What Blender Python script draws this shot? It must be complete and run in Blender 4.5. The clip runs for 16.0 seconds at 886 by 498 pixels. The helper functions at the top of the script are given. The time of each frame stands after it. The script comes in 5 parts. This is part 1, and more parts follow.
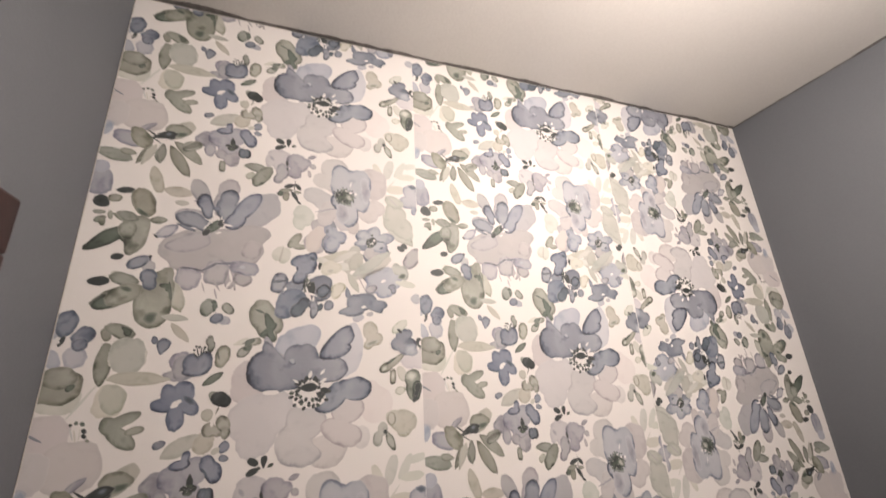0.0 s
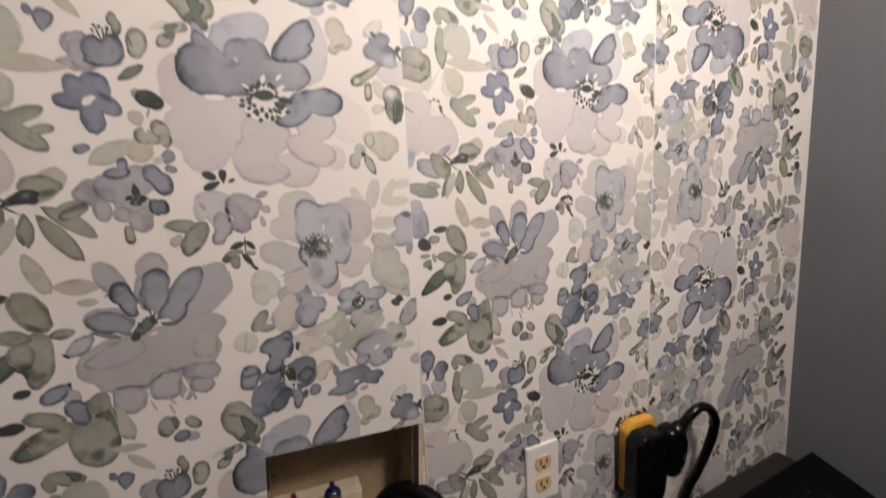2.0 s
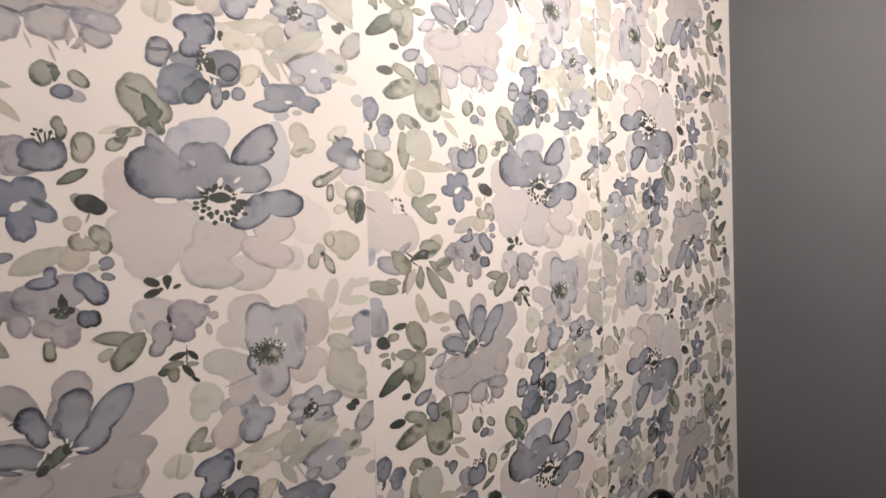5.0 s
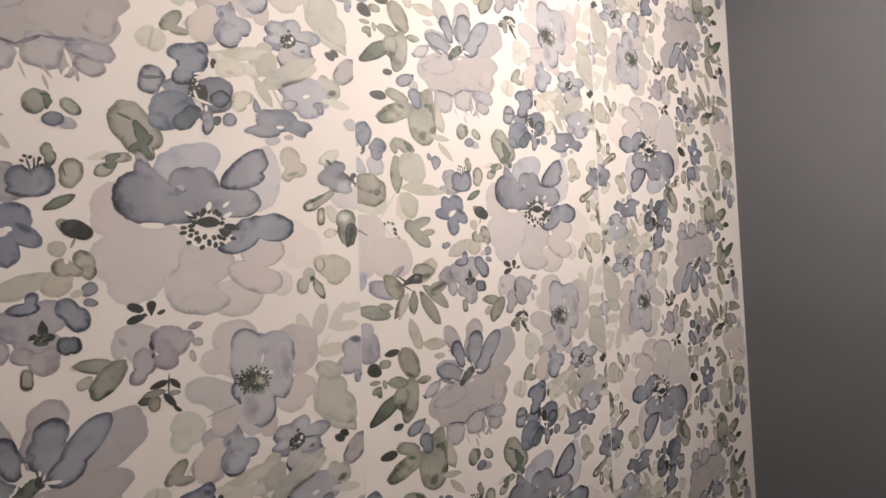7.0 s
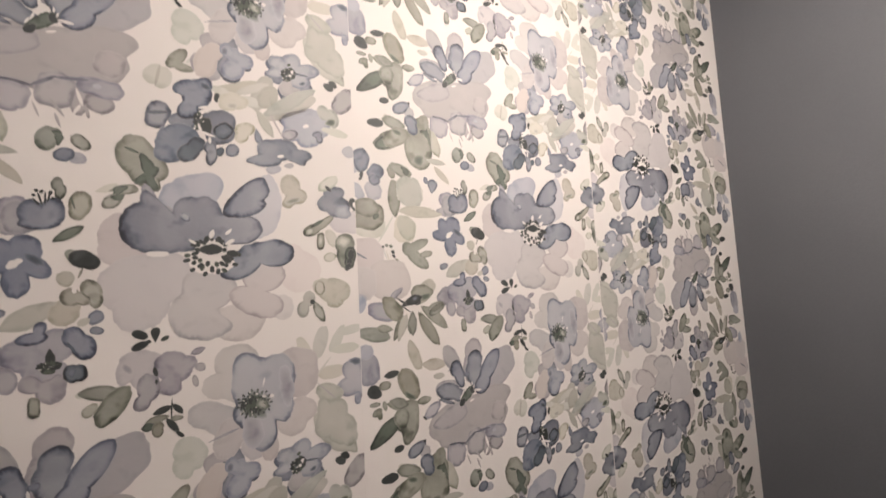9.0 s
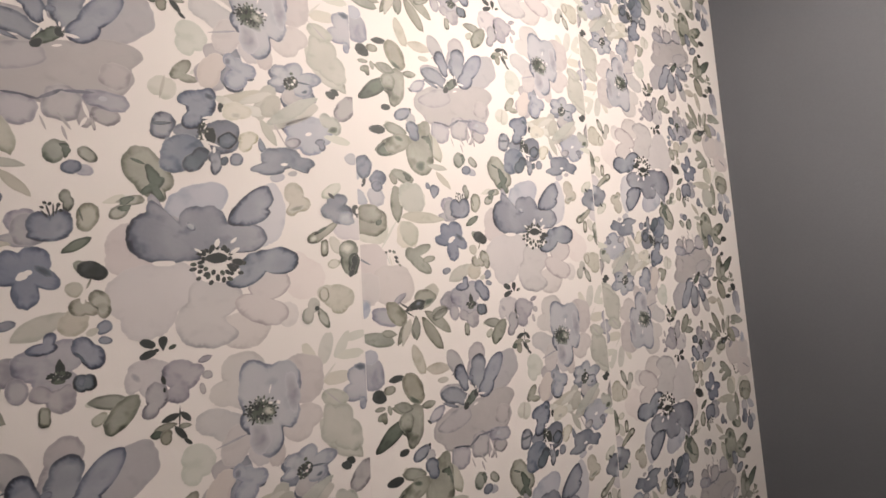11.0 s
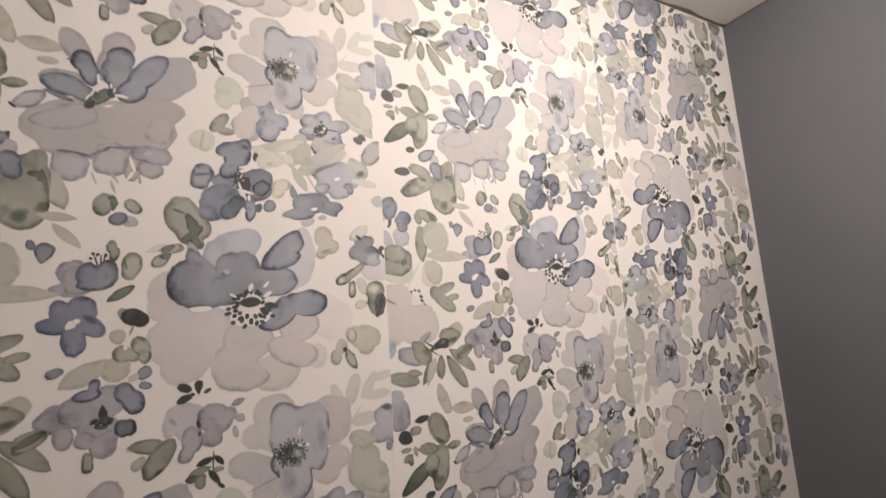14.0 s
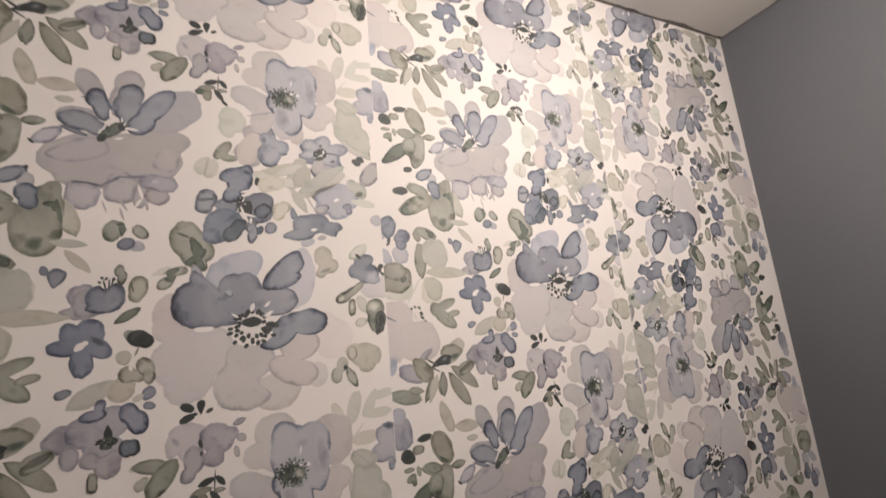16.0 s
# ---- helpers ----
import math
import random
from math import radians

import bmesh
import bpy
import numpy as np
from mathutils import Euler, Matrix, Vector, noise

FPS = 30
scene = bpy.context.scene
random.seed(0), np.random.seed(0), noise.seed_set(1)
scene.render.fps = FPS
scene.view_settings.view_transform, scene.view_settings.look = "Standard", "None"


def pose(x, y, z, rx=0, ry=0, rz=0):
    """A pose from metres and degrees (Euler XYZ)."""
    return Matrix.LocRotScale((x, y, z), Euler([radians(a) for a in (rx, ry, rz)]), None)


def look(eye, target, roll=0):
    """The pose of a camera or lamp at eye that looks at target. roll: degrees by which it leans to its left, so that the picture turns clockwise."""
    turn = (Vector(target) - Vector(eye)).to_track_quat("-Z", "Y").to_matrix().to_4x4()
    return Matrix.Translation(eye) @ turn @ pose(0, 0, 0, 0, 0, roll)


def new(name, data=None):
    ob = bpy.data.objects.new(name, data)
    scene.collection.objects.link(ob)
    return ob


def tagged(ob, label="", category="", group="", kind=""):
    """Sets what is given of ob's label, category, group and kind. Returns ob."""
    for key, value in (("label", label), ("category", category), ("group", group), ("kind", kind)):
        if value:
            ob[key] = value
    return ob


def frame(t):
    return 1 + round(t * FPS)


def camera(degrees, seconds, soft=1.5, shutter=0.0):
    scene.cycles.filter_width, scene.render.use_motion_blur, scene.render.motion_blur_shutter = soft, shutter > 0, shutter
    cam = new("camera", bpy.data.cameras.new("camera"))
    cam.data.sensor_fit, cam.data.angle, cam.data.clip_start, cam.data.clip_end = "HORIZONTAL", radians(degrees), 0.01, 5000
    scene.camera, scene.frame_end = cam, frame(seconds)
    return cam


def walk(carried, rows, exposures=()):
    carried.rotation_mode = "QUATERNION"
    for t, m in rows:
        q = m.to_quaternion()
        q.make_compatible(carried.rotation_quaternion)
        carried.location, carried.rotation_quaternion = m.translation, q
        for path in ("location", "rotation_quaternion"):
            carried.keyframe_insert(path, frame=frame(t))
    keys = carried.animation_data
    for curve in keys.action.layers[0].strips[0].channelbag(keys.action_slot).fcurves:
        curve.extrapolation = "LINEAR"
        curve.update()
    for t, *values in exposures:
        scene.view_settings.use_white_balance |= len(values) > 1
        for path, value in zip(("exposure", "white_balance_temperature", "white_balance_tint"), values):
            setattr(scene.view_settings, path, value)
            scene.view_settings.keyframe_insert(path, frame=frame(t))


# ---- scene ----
cam = camera(95.8, 16.0, soft=1.65, shutter=0.5)
PATH = [
    (0, (-0.22, -0.671, 1.771), (0.441, 1.112, 2.391), -3.1),
    (0.5, (-0.207, -0.641, 1.757), (0.487, 1.174, 2.229), -3.2),
    (1, (-0.2, -0.602, 1.736), (0.516, 1.253, 1.947), -3.0),
    (1.5, (-0.202, -0.571, 1.7), (0.546, 1.283, 1.643), -3.0),
    (2, (-0.203, -0.551, 1.644), (0.558, 1.276, 1.359), -3.0),
    (2.5, (-0.198, -0.536, 1.61), (0.589, 1.25, 1.172), -2.5),
    (3, (-0.195, -0.523, 1.599), (0.624, 1.234, 1.108), -2.0),
    (3.5, (-0.201, -0.515, 1.609), (0.686, 1.222, 1.167), -1.7),
    (4, (-0.196, -0.519, 1.641), (0.741, 1.219, 1.321), -1.7),
    (4.5, (-0.199, -0.537, 1.695), (0.81, 1.183, 1.537), -1.7),
    (4.7, (-0.205, -0.54, 1.71), (0.792, 1.192, 1.611), -1.9),
    (7, (-0.179, -0.541, 1.713), (0.767, 1.219, 1.782), -2.1),
    (7.5, (-0.181, -0.541, 1.711), (0.754, 1.226, 1.786), -2.4),
    (8, (-0.179, -0.538, 1.707), (0.757, 1.227, 1.791), -2.6),
    (8.5, (-0.181, -0.537, 1.704), (0.759, 1.226, 1.81), -2.8),
    (9, (-0.178, -0.556, 1.72), (0.759, 1.205, 1.869), -3.1),
    (9.2, (-0.179, -0.567, 1.739), (0.765, 1.191, 1.866), -2.6),
    (11.3, (-0.183, -0.555, 1.727), (0.752, 1.206, 1.875), -3.9),
    (11.5, (-0.184, -0.549, 1.73), (0.759, 1.211, 1.848), -3.7),
    (12, (-0.186, -0.54, 1.732), (0.76, 1.22, 1.817), -3.3),
    (12.5, (-0.183, -0.531, 1.725), (0.762, 1.231, 1.782), -2.9),
    (13, (-0.193, -0.526, 1.728), (0.74, 1.242, 1.793), -2.9),
    (13.5, (-0.206, -0.55, 1.75), (0.701, 1.227, 1.894), -3.2),
    (14, (-0.2, -0.564, 1.76), (0.673, 1.219, 2.0), -3.9),
    (14.5, (-0.199, -0.576, 1.768), (0.634, 1.208, 2.118), -4.5),
    (15, (-0.192, -0.59, 1.768), (0.613, 1.193, 2.182), -5.0),
    (15.5, (-0.187, -0.601, 1.765), (0.611, 1.187, 2.174), -5.3),
    (16, (-0.18, -0.579, 1.75), (0.626, 1.218, 2.1), -5.3),
]
walk(cam, [(t, look(eye, target, roll)) for t, eye, target, roll in PATH],
     exposures=[(0.0, 0.24), (1.5, 0.16), (2.2, 0.48), (3.0, 0.76), (4.0, 0.70), (4.7, 0.46), (7.0, 0.13), (12.5, 0.09), (14.0, 0.04), (16.0, -0.03)])

# ---- world and light ----
world = bpy.data.worlds.new("world")
world.use_nodes = True
world.node_tree.nodes["Background"].inputs[0].default_value = (0.9, 0.85, 0.8, 1)
world.node_tree.nodes["Background"].inputs[1].default_value = 0.02
scene.world = world
LAMP = (0.28, -0.75, 2.44)      # ceiling light over the machines
LAMP_POWER = 72.0
LAMP_TINT = (1.0, 0.88, 0.80, 1)

# the room
XL, XR, YF, ZC = -0.522, 0.971, -2.3, 2.44
BOX_C, BOX_W, BOX_H, BOX_TURN = (-0.144, 1.205), 0.217, 0.186, 3.6


# ---- materials ----
def material(name):
    m = bpy.data.materials.new(name)
    m.use_nodes = True
    return m, m.node_tree.nodes, m.node_tree.links, m.node_tree.nodes["Principled BSDF"]


def surface(name, colour, rough, metal=0.0, vary=0.15, scale=8.0, fine=120.0, bump=0.1, depth=0.001, second=None, stain=0.0, stain_scale=6.0, spec=None):
    """Base colour broken up at two scales, uneven gloss and fine relief; optional stains of a second colour."""
    m, n, k, b = material(name)
    co = n.new("ShaderNodeTexCoord")
    big, small = n.new("ShaderNodeTexNoise"), n.new("ShaderNodeTexNoise")
    big.inputs["Scale"].default_value, big.inputs["Detail"].default_value = scale, 5
    small.inputs["Scale"].default_value, small.inputs["Detail"].default_value = fine, 3
    k.new(co.outputs["Object"], big.inputs["Vector"])
    k.new(co.outputs["Object"], small.inputs["Vector"])
    ramp = n.new("ShaderNodeMapRange")
    ramp.inputs[1].default_value, ramp.inputs[2].default_value = 0.3, 0.7
    ramp.inputs[3].default_value, ramp.inputs[4].default_value = 1 - vary, 1 + vary
    k.new(big.outputs["Fac"], ramp.inputs[0])
    grain = n.new("ShaderNodeMapRange")
    grain.inputs[1].default_value, grain.inputs[2].default_value = 0.3, 0.7
    grain.inputs[3].default_value, grain.inputs[4].default_value = 1 - vary * 0.5, 1 + vary * 0.5
    k.new(small.outputs["Fac"], grain.inputs[0])
    mul = n.new("ShaderNodeMath")
    mul.operation = "MULTIPLY"
    k.new(ramp.outputs[0], mul.inputs[0])
    k.new(grain.outputs[0], mul.inputs[1])
    tone = n.new("ShaderNodeVectorMath")
    tone.operation = "SCALE"
    tone.inputs[0].default_value = colour
    k.new(mul.outputs[0], tone.inputs["Scale"])
    last = tone.outputs[0]
    if second:
        blot = n.new("ShaderNodeTexNoise")
        blot.inputs["Scale"].default_value, blot.inputs["Detail"].default_value = stain_scale, 8
        blot.inputs["Roughness"].default_value = 0.65
        k.new(co.outputs["Object"], blot.inputs["Vector"])
        mask = n.new("ShaderNodeMapRange")
        mask.inputs[1].default_value, mask.inputs[2].default_value = 0.62 - stain, 0.68 - stain * 0.8
        k.new(blot.outputs["Fac"], mask.inputs[0])
        mix = n.new("ShaderNodeMix")
        mix.data_type = "RGBA"
        k.new(mask.outputs[0], mix.inputs["Factor"])
        k.new(last, mix.inputs["A"])
        mix.inputs["B"].default_value = (*second, 1)
        last = mix.outputs["Result"]
    k.new(last, b.inputs["Base Color"])
    gloss = n.new("ShaderNodeMapRange")
    gloss.inputs[3].default_value, gloss.inputs[4].default_value = max(rough - 0.08, 0.03), min(rough + 0.08, 1)
    k.new(big.outputs["Fac"], gloss.inputs[0])
    k.new(gloss.outputs[0], b.inputs["Roughness"])
    b.inputs["Metallic"].default_value = metal
    b.inputs["Specular IOR Level"].default_value = spec if spec is not None else (0.2 if max(colour) < 0.03 else 0.45)
    if bump:
        bu = n.new("ShaderNodeBump")
        bu.inputs["Strength"].default_value, bu.inputs["Distance"].default_value = bump, depth
        k.new(small.outputs["Fac"], bu.inputs["Height"])
        k.new(bu.outputs[0], b.inputs["Normal"])
    return m


def paper_relief(n, k, b):
    """Shallow waves of the hung paper, slack creases where the first strip lifts beside its seam, and the fine weave of the face."""
    where = n.new("ShaderNodeNewGeometry").outputs["Position"]
    weave, wave, crease = (n.new("ShaderNodeTexNoise") for _ in range(3))
    weave.inputs["Scale"].default_value = 420
    wave.inputs["Scale"].default_value, wave.inputs["Detail"].default_value = 5, 2
    k.new(where, weave.inputs["Vector"])
    k.new(where, wave.inputs["Vector"])
    move = n.new("ShaderNodeVectorMath")
    move.operation = "SUBTRACT"
    move.inputs[1].default_value = (-0.095, 0, 1.475)
    k.new(where, move.inputs[0])
    turn = n.new("ShaderNodeVectorRotate")
    turn.rotation_type = "Y_AXIS"
    turn.inputs["Angle"].default_value = radians(-38)
    k.new(move.outputs[0], turn.inputs["Vector"])
    long = n.new("ShaderNodeVectorMath")
    long.operation = "MULTIPLY"
    long.inputs[1].default_value = (7, 7, 36)
    k.new(turn.outputs[0], long.inputs[0])
    crease.inputs["Scale"].default_value, crease.inputs["Detail"].default_value = 1.0, 1
    k.new(long.outputs[0], crease.inputs["Vector"])
    far = n.new("ShaderNodeVectorMath")
    far.operation = "LENGTH"
    k.new(move.outputs[0], far.inputs[0])
    near = n.new("ShaderNodeMapRange")
    near.inputs[1].default_value, near.inputs[2].default_value, near.inputs[3].default_value, near.inputs[4].default_value = 0.015, 0.105, 1, 0
    k.new(far.outputs["Value"], near.inputs[0])
    fold = n.new("ShaderNodeMath")
    fold.operation = "MULTIPLY"
    k.new(crease.outputs["Fac"], fold.inputs[0])
    k.new(near.outputs[0], fold.inputs[1])
    last = None
    for height, strength, distance in ((wave.outputs["Fac"], 0.35, 0.012), (fold.outputs[0], 0.45, 0.009), (weave.outputs["Fac"], 0.12, 0.0006)):
        bu = n.new("ShaderNodeBump")
        bu.inputs["Strength"].default_value, bu.inputs["Distance"].default_value = strength, distance
        k.new(height, bu.inputs["Height"])
        if last:
            k.new(last.outputs[0], bu.inputs["Normal"])
        last = bu
    k.new(last.outputs[0], b.inputs["Normal"])


def paper_material():
    m, n, k, b = material("wallpaper_ground")
    co = n.new("ShaderNodeTexCoord")
    tint = n.new("ShaderNodeTexNoise")
    tint.inputs["Scale"].default_value, tint.inputs["Detail"].default_value = 9, 4
    k.new(co.outputs["Object"], tint.inputs["Vector"])
    mix = n.new("ShaderNodeMix")
    mix.data_type = "RGBA"
    mix.inputs["A"].default_value, mix.inputs["B"].default_value = (0.715, 0.680, 0.655, 1), (0.745, 0.710, 0.685, 1)
    k.new(tint.outputs["Fac"], mix.inputs["Factor"])
    k.new(mix.outputs["Result"], b.inputs["Base Color"])
    b.inputs["Roughness"].default_value = 0.68
    b.inputs["Specular IOR Level"].default_value = 0.15
    paper_relief(n, k, b)
    return m


def ink_material():
    """Watercolour print: pigment from the mesh, thinned or gathered by noises that repeat with the motif; thicker pigment absorbs more (a power of the tint)."""
    m, n, k, b = material("printed_ink")
    co = n.new("ShaderNodeTexCoord").outputs["Object"]
    ink = n.new("ShaderNodeVertexColor")
    ink.layer_name = "pigment"

    def cloud(scale, detail, distortion):
        node = n.new("ShaderNodeTexNoise")
        node.inputs["Scale"].default_value, node.inputs["Detail"].default_value, node.inputs["Distortion"].default_value = scale, detail, distortion
        k.new(co, node.inputs["Vector"])
        return node.outputs["Fac"]

    def graded(source, low, high, at_low, at_high, smooth=True):
        node = n.new("ShaderNodeMapRange")
        node.interpolation_type = "SMOOTHSTEP" if smooth else "LINEAR"
        for slot, value in enumerate((low, high, at_low, at_high), 1):
            node.inputs[slot].default_value = value
        k.new(source, node.inputs[0])
        return node.outputs[0]

    def maths(kind, one, two):
        node = n.new("ShaderNodeMath")
        node.operation = kind
        for slot, value in enumerate((one, two)):
            if isinstance(value, float):
                node.inputs[slot].default_value = value
            else:
                k.new(value, node.inputs[slot])
        return node.outputs[0]

    wash_tone = graded(cloud(17, 2, 0.4), 0.30, 0.70, 0.78, 1.24)
    grain = graded(cloud(300, 2, 0.0), 0.3, 0.7, 0.975, 1.025)
    # tide marks: thin darker lines where a wash dried in stages
    tide = graded(maths("ABSOLUTE", maths("SUBTRACT", cloud(15, 3, 0.7), 0.54), 0.0), 0.0, 0.02, 0.05, 0.0)
    # drops of thicker pigment let into the wet wash
    drop = graded(cloud(40, 2, 0.2), 0.54, 0.74, 0.0, 0.9)
    thick = maths("ADD", maths("MULTIPLY", wash_tone, grain), maths("ADD", tide, drop))
    wet = n.new("ShaderNodeMix")
    wet.inputs["A"].default_value = 1.0
    k.new(ink.outputs["Alpha"], wet.inputs["Factor"])
    k.new(thick, wet.inputs["B"])
    parts, whole = n.new("ShaderNodeSeparateColor"), n.new("ShaderNodeCombineColor")
    k.new(ink.outputs["Color"], parts.inputs[0])
    for slot, ground in enumerate((0.73, 0.695, 0.67)):
        ratio = maths("MINIMUM", maths("DIVIDE", parts.outputs[slot], ground), 0.99)
        k.new(maths("MULTIPLY", maths("POWER", ratio, wet.outputs["Result"]), ground), whole.inputs[slot])
    k.new(whole.outputs[0], b.inputs["Base Color"])
    b.inputs["Roughness"].default_value = 0.66
    b.inputs["Specular IOR Level"].default_value = 0.95
    paper_relief(n, k, b)
    return m


PAPER = paper_material()
INK = ink_material()
GREY_PAINT = surface("grey_wall_paint", (0.122, 0.128, 0.140), 0.6, vary=0.05, scale=3, fine=260, bump=0.25, depth=0.0015)
CEILING = surface("ceiling_paint", (0.66, 0.63, 0.60), 0.8, vary=0.05, scale=2.5, fine=180, bump=0.25, depth=0.002)
PLASTER = surface("bare_plasterboard", (0.50, 0.42, 0.33), 0.85, vary=0.15, scale=14, bump=0.3, depth=0.002)
CRUMB = surface("torn_plaster", (0.60, 0.54, 0.46), 0.9, vary=0.2, scale=60, fine=400, bump=0.5)
FLOORING = surface("floor_vinyl", (0.16, 0.135, 0.115), 0.5, vary=0.15, scale=4)
MAHOGANY = surface("red_brown_wood", (0.030, 0.010, 0.009), 0.45, vary=0.3, scale=12, fine=90, bump=0.2)
IVORY = surface("aged_ivory_plastic", (0.36, 0.27, 0.17), 0.55, vary=0.2, scale=12, fine=150, second=(0.20, 0.11, 0.045), stain=0.02, stain_scale=22)
BOX_FLOOR = surface("water_stained_plastic", (0.58, 0.50, 0.38), 0.6, vary=0.15, scale=20, second=(0.30, 0.18, 0.085), stain=0.11, stain_scale=20, bump=0.4, depth=0.002)
WHITE_PLASTIC = surface("white_plastic", (0.78, 0.76, 0.73), 0.35, vary=0.03, bump=0.03)
ALMOND = surface("almond_plastic", (0.66, 0.47, 0.29), 0.35, vary=0.05, bump=0.03)
# near-black that stands in for the shade inside slots, holes and gaps
RECESS_SHADE = surface("recess_shade_black", (0.03, 0.02, 0.015), 0.6, vary=0.1)
BRASS = surface("nickel_plated_brass", (0.34, 0.31, 0.27), 0.46, metal=1.0, vary=0.3, scale=40, bump=0.2)
RED_KNOB = surface("red_enamel", (0.09, 0.005, 0.008), 0.35, vary=0.2, scale=60)
BLUE_KNOB = surface("blue_enamel", (0.006, 0.012, 0.055), 0.35, vary=0.2, scale=60)
RED_RUBBER = surface("red_rubber_hose", (0.30, 0.014, 0.034), 0.45, vary=0.12, scale=50)
BLUE_RUBBER = surface("blue_rubber_hose", (0.026, 0.085, 0.155), 0.45, vary=0.12, scale=50)
BLACK_RUBBER = surface("black_ribbed_rubber", (0.002, 0.002, 0.0022), 0.5, vary=0.25, scale=40, spec=0.12)
BLACK_PLASTIC = surface("black_plastic", (0.0018, 0.0018, 0.002), 0.26, vary=0.2, scale=30, bump=0.1, spec=0.30)
YELLOW = surface("yellow_plastic", (0.62, 0.33, 0.045), 0.5, vary=0.15, scale=30, second=(0.25, 0.13, 0.03), stain=0.02, stain_scale=60)
GRAPHITE = surface("graphite_enamel", (0.017, 0.0167, 0.0157), 0.42, vary=0.06, scale=8, fine=400, bump=0.05)
PANEL_BLACK = surface("charcoal_panel", (0.0018, 0.0018, 0.0018), 0.6, vary=0.12, scale=10, fine=300, bump=0.04, spec=0.08)
GLASS_BLACK = surface("glossy_black_strip", (0.002, 0.002, 0.0024), 0.2, vary=0.1, bump=0)
LCD = surface("grey_display", (0.008, 0.0083, 0.008), 0.3, vary=0.05, bump=0)
MARK = surface("pale_marking", (0.018, 0.018, 0.0175), 0.5, vary=0.05, bump=0)
CAULK = surface("grey_paint_edge", (0.17, 0.155, 0.145), 0.7, vary=0.25, scale=60)
lamp_m, lamp_n, lamp_k, lamp_b = material("lit_lamp_glass")
lamp_b.inputs["Base Color"].default_value = (0.9, 0.88, 0.84, 1)
lamp_b.inputs["Emission Color"].default_value = LAMP_TINT
lamp_b.inputs["Emission Strength"].default_value = LAMP_POWER


# ---- builders ----
def thing(name, label, category, at=(0, 0, 0), turn=0, group="", kind=""):
    ob = new(name)
    ob.matrix_basis = pose(*at, 0, 0, turn)
    return tagged(ob, label, category, group, kind)


def part(name, bm, mat, parent=None, label="", smooth=False):
    me = bpy.data.meshes.new(name)
    bm.normal_update()
    bm.to_mesh(me)
    bm.free()
    me.materials.append(mat)
    if smooth:
        me.shade_smooth()
    ob = new(name, me)
    if parent:
        ob.parent = parent
    return tagged(ob, label)


def block(x0, x1, y0, y1, z0, z1, bevel=0.0, segs=2, bm=None):
    out = bm or bmesh.new()
    made = bmesh.ops.create_cube(out, size=1.0)["verts"]
    bmesh.ops.scale(out, vec=(x1 - x0, y1 - y0, z1 - z0), verts=made)
    bmesh.ops.translate(out, vec=((x0 + x1) / 2, (y0 + y1) / 2, (z0 + z1) / 2), verts=made)
    if bevel:
        edges = list({e for v in made for e in v.link_edges})
        bmesh.ops.bevel(out, geom=edges, offset=bevel, segments=segs, profile=0.5, affect="EDGES")
    return out


def lathe(profile, axis_from, axis_to, segs=28, bm=None):
    """A turned form: (distance along the axis, radius) pairs about the line from axis_from towards axis_to."""
    out = bm or bmesh.new()
    a = Vector(axis_from)
    w = (Vector(axis_to) - a).normalized()
    u = w.orthogonal().normalized()
    v = w.cross(u)
    rings = []
    for d, r in profile:
        c = a + w * d
        rings.append([out.verts.new(c + (u * math.cos(2 * math.pi * i / segs) + v * math.sin(2 * math.pi * i / segs)) * max(r, 1e-4)) for i in range(segs)])
    for p, q in zip(rings, rings[1:]):
        for i in range(segs):
            out.faces.new((p[i], p[(i + 1) % segs], q[(i + 1) % segs], q[i]))
    out.faces.new(rings[0][::-1])
    out.faces.new(rings[-1])
    bmesh.ops.recalc_face_normals(out, faces=out.faces)
    return out


def spline(points, steps=14):
    """A smooth line through the points."""
    p = [Vector(q) for q in points]
    p = [2 * p[0] - p[1]] + p + [2 * p[-1] - p[-2]]
    out = []
    for a, b, c, d in zip(p, p[1:], p[2:], p[3:]):
        for i in range(steps):
            t = i / steps
            out.append(0.5 * (2 * b + (c - a) * t + (2 * a - 5 * b + 4 * c - d) * t * t + (3 * b - a - 3 * c + d) * t ** 3))
    return out + [p[-2]]


def tube(line, radius, segs=16, rib=0.0, pitch=0.006):
    """A hose along a line; rib: how far its rings stand out."""
    out = bmesh.new()
    if rib:
        fine, walked = [], 0.0
        for a, b in zip(line, line[1:]):
            count = max(1, int((b - a).length / (pitch / 4)))
            fine += [a.lerp(b, i / count) for i in range(count)]
        line = fine + [line[-1]]
    rings, u, far = [], None, 0.0
    for i, c in enumerate(line):
        w = (line[min(i + 1, len(line) - 1)] - line[max(i - 1, 0)]).normalized()
        u = (w.orthogonal() if u is None else u - w * u.dot(w)).normalized()
        v = w.cross(u)
        far += (c - line[i - 1]).length if i else 0
        r = radius + rib * math.sin(2 * math.pi * far / pitch)
        rings.append([out.verts.new(c + (u * math.cos(2 * math.pi * j / segs) + v * math.sin(2 * math.pi * j / segs)) * r) for j in range(segs)])
    for p, q in zip(rings, rings[1:]):
        for j in range(segs):
            out.faces.new((p[j], p[(j + 1) % segs], q[(j + 1) % segs], q[j]))
    out.faces.new(rings[0][::-1])
    out.faces.new(rings[-1])
    bmesh.ops.recalc_face_normals(out, faces=out.faces)
    return out


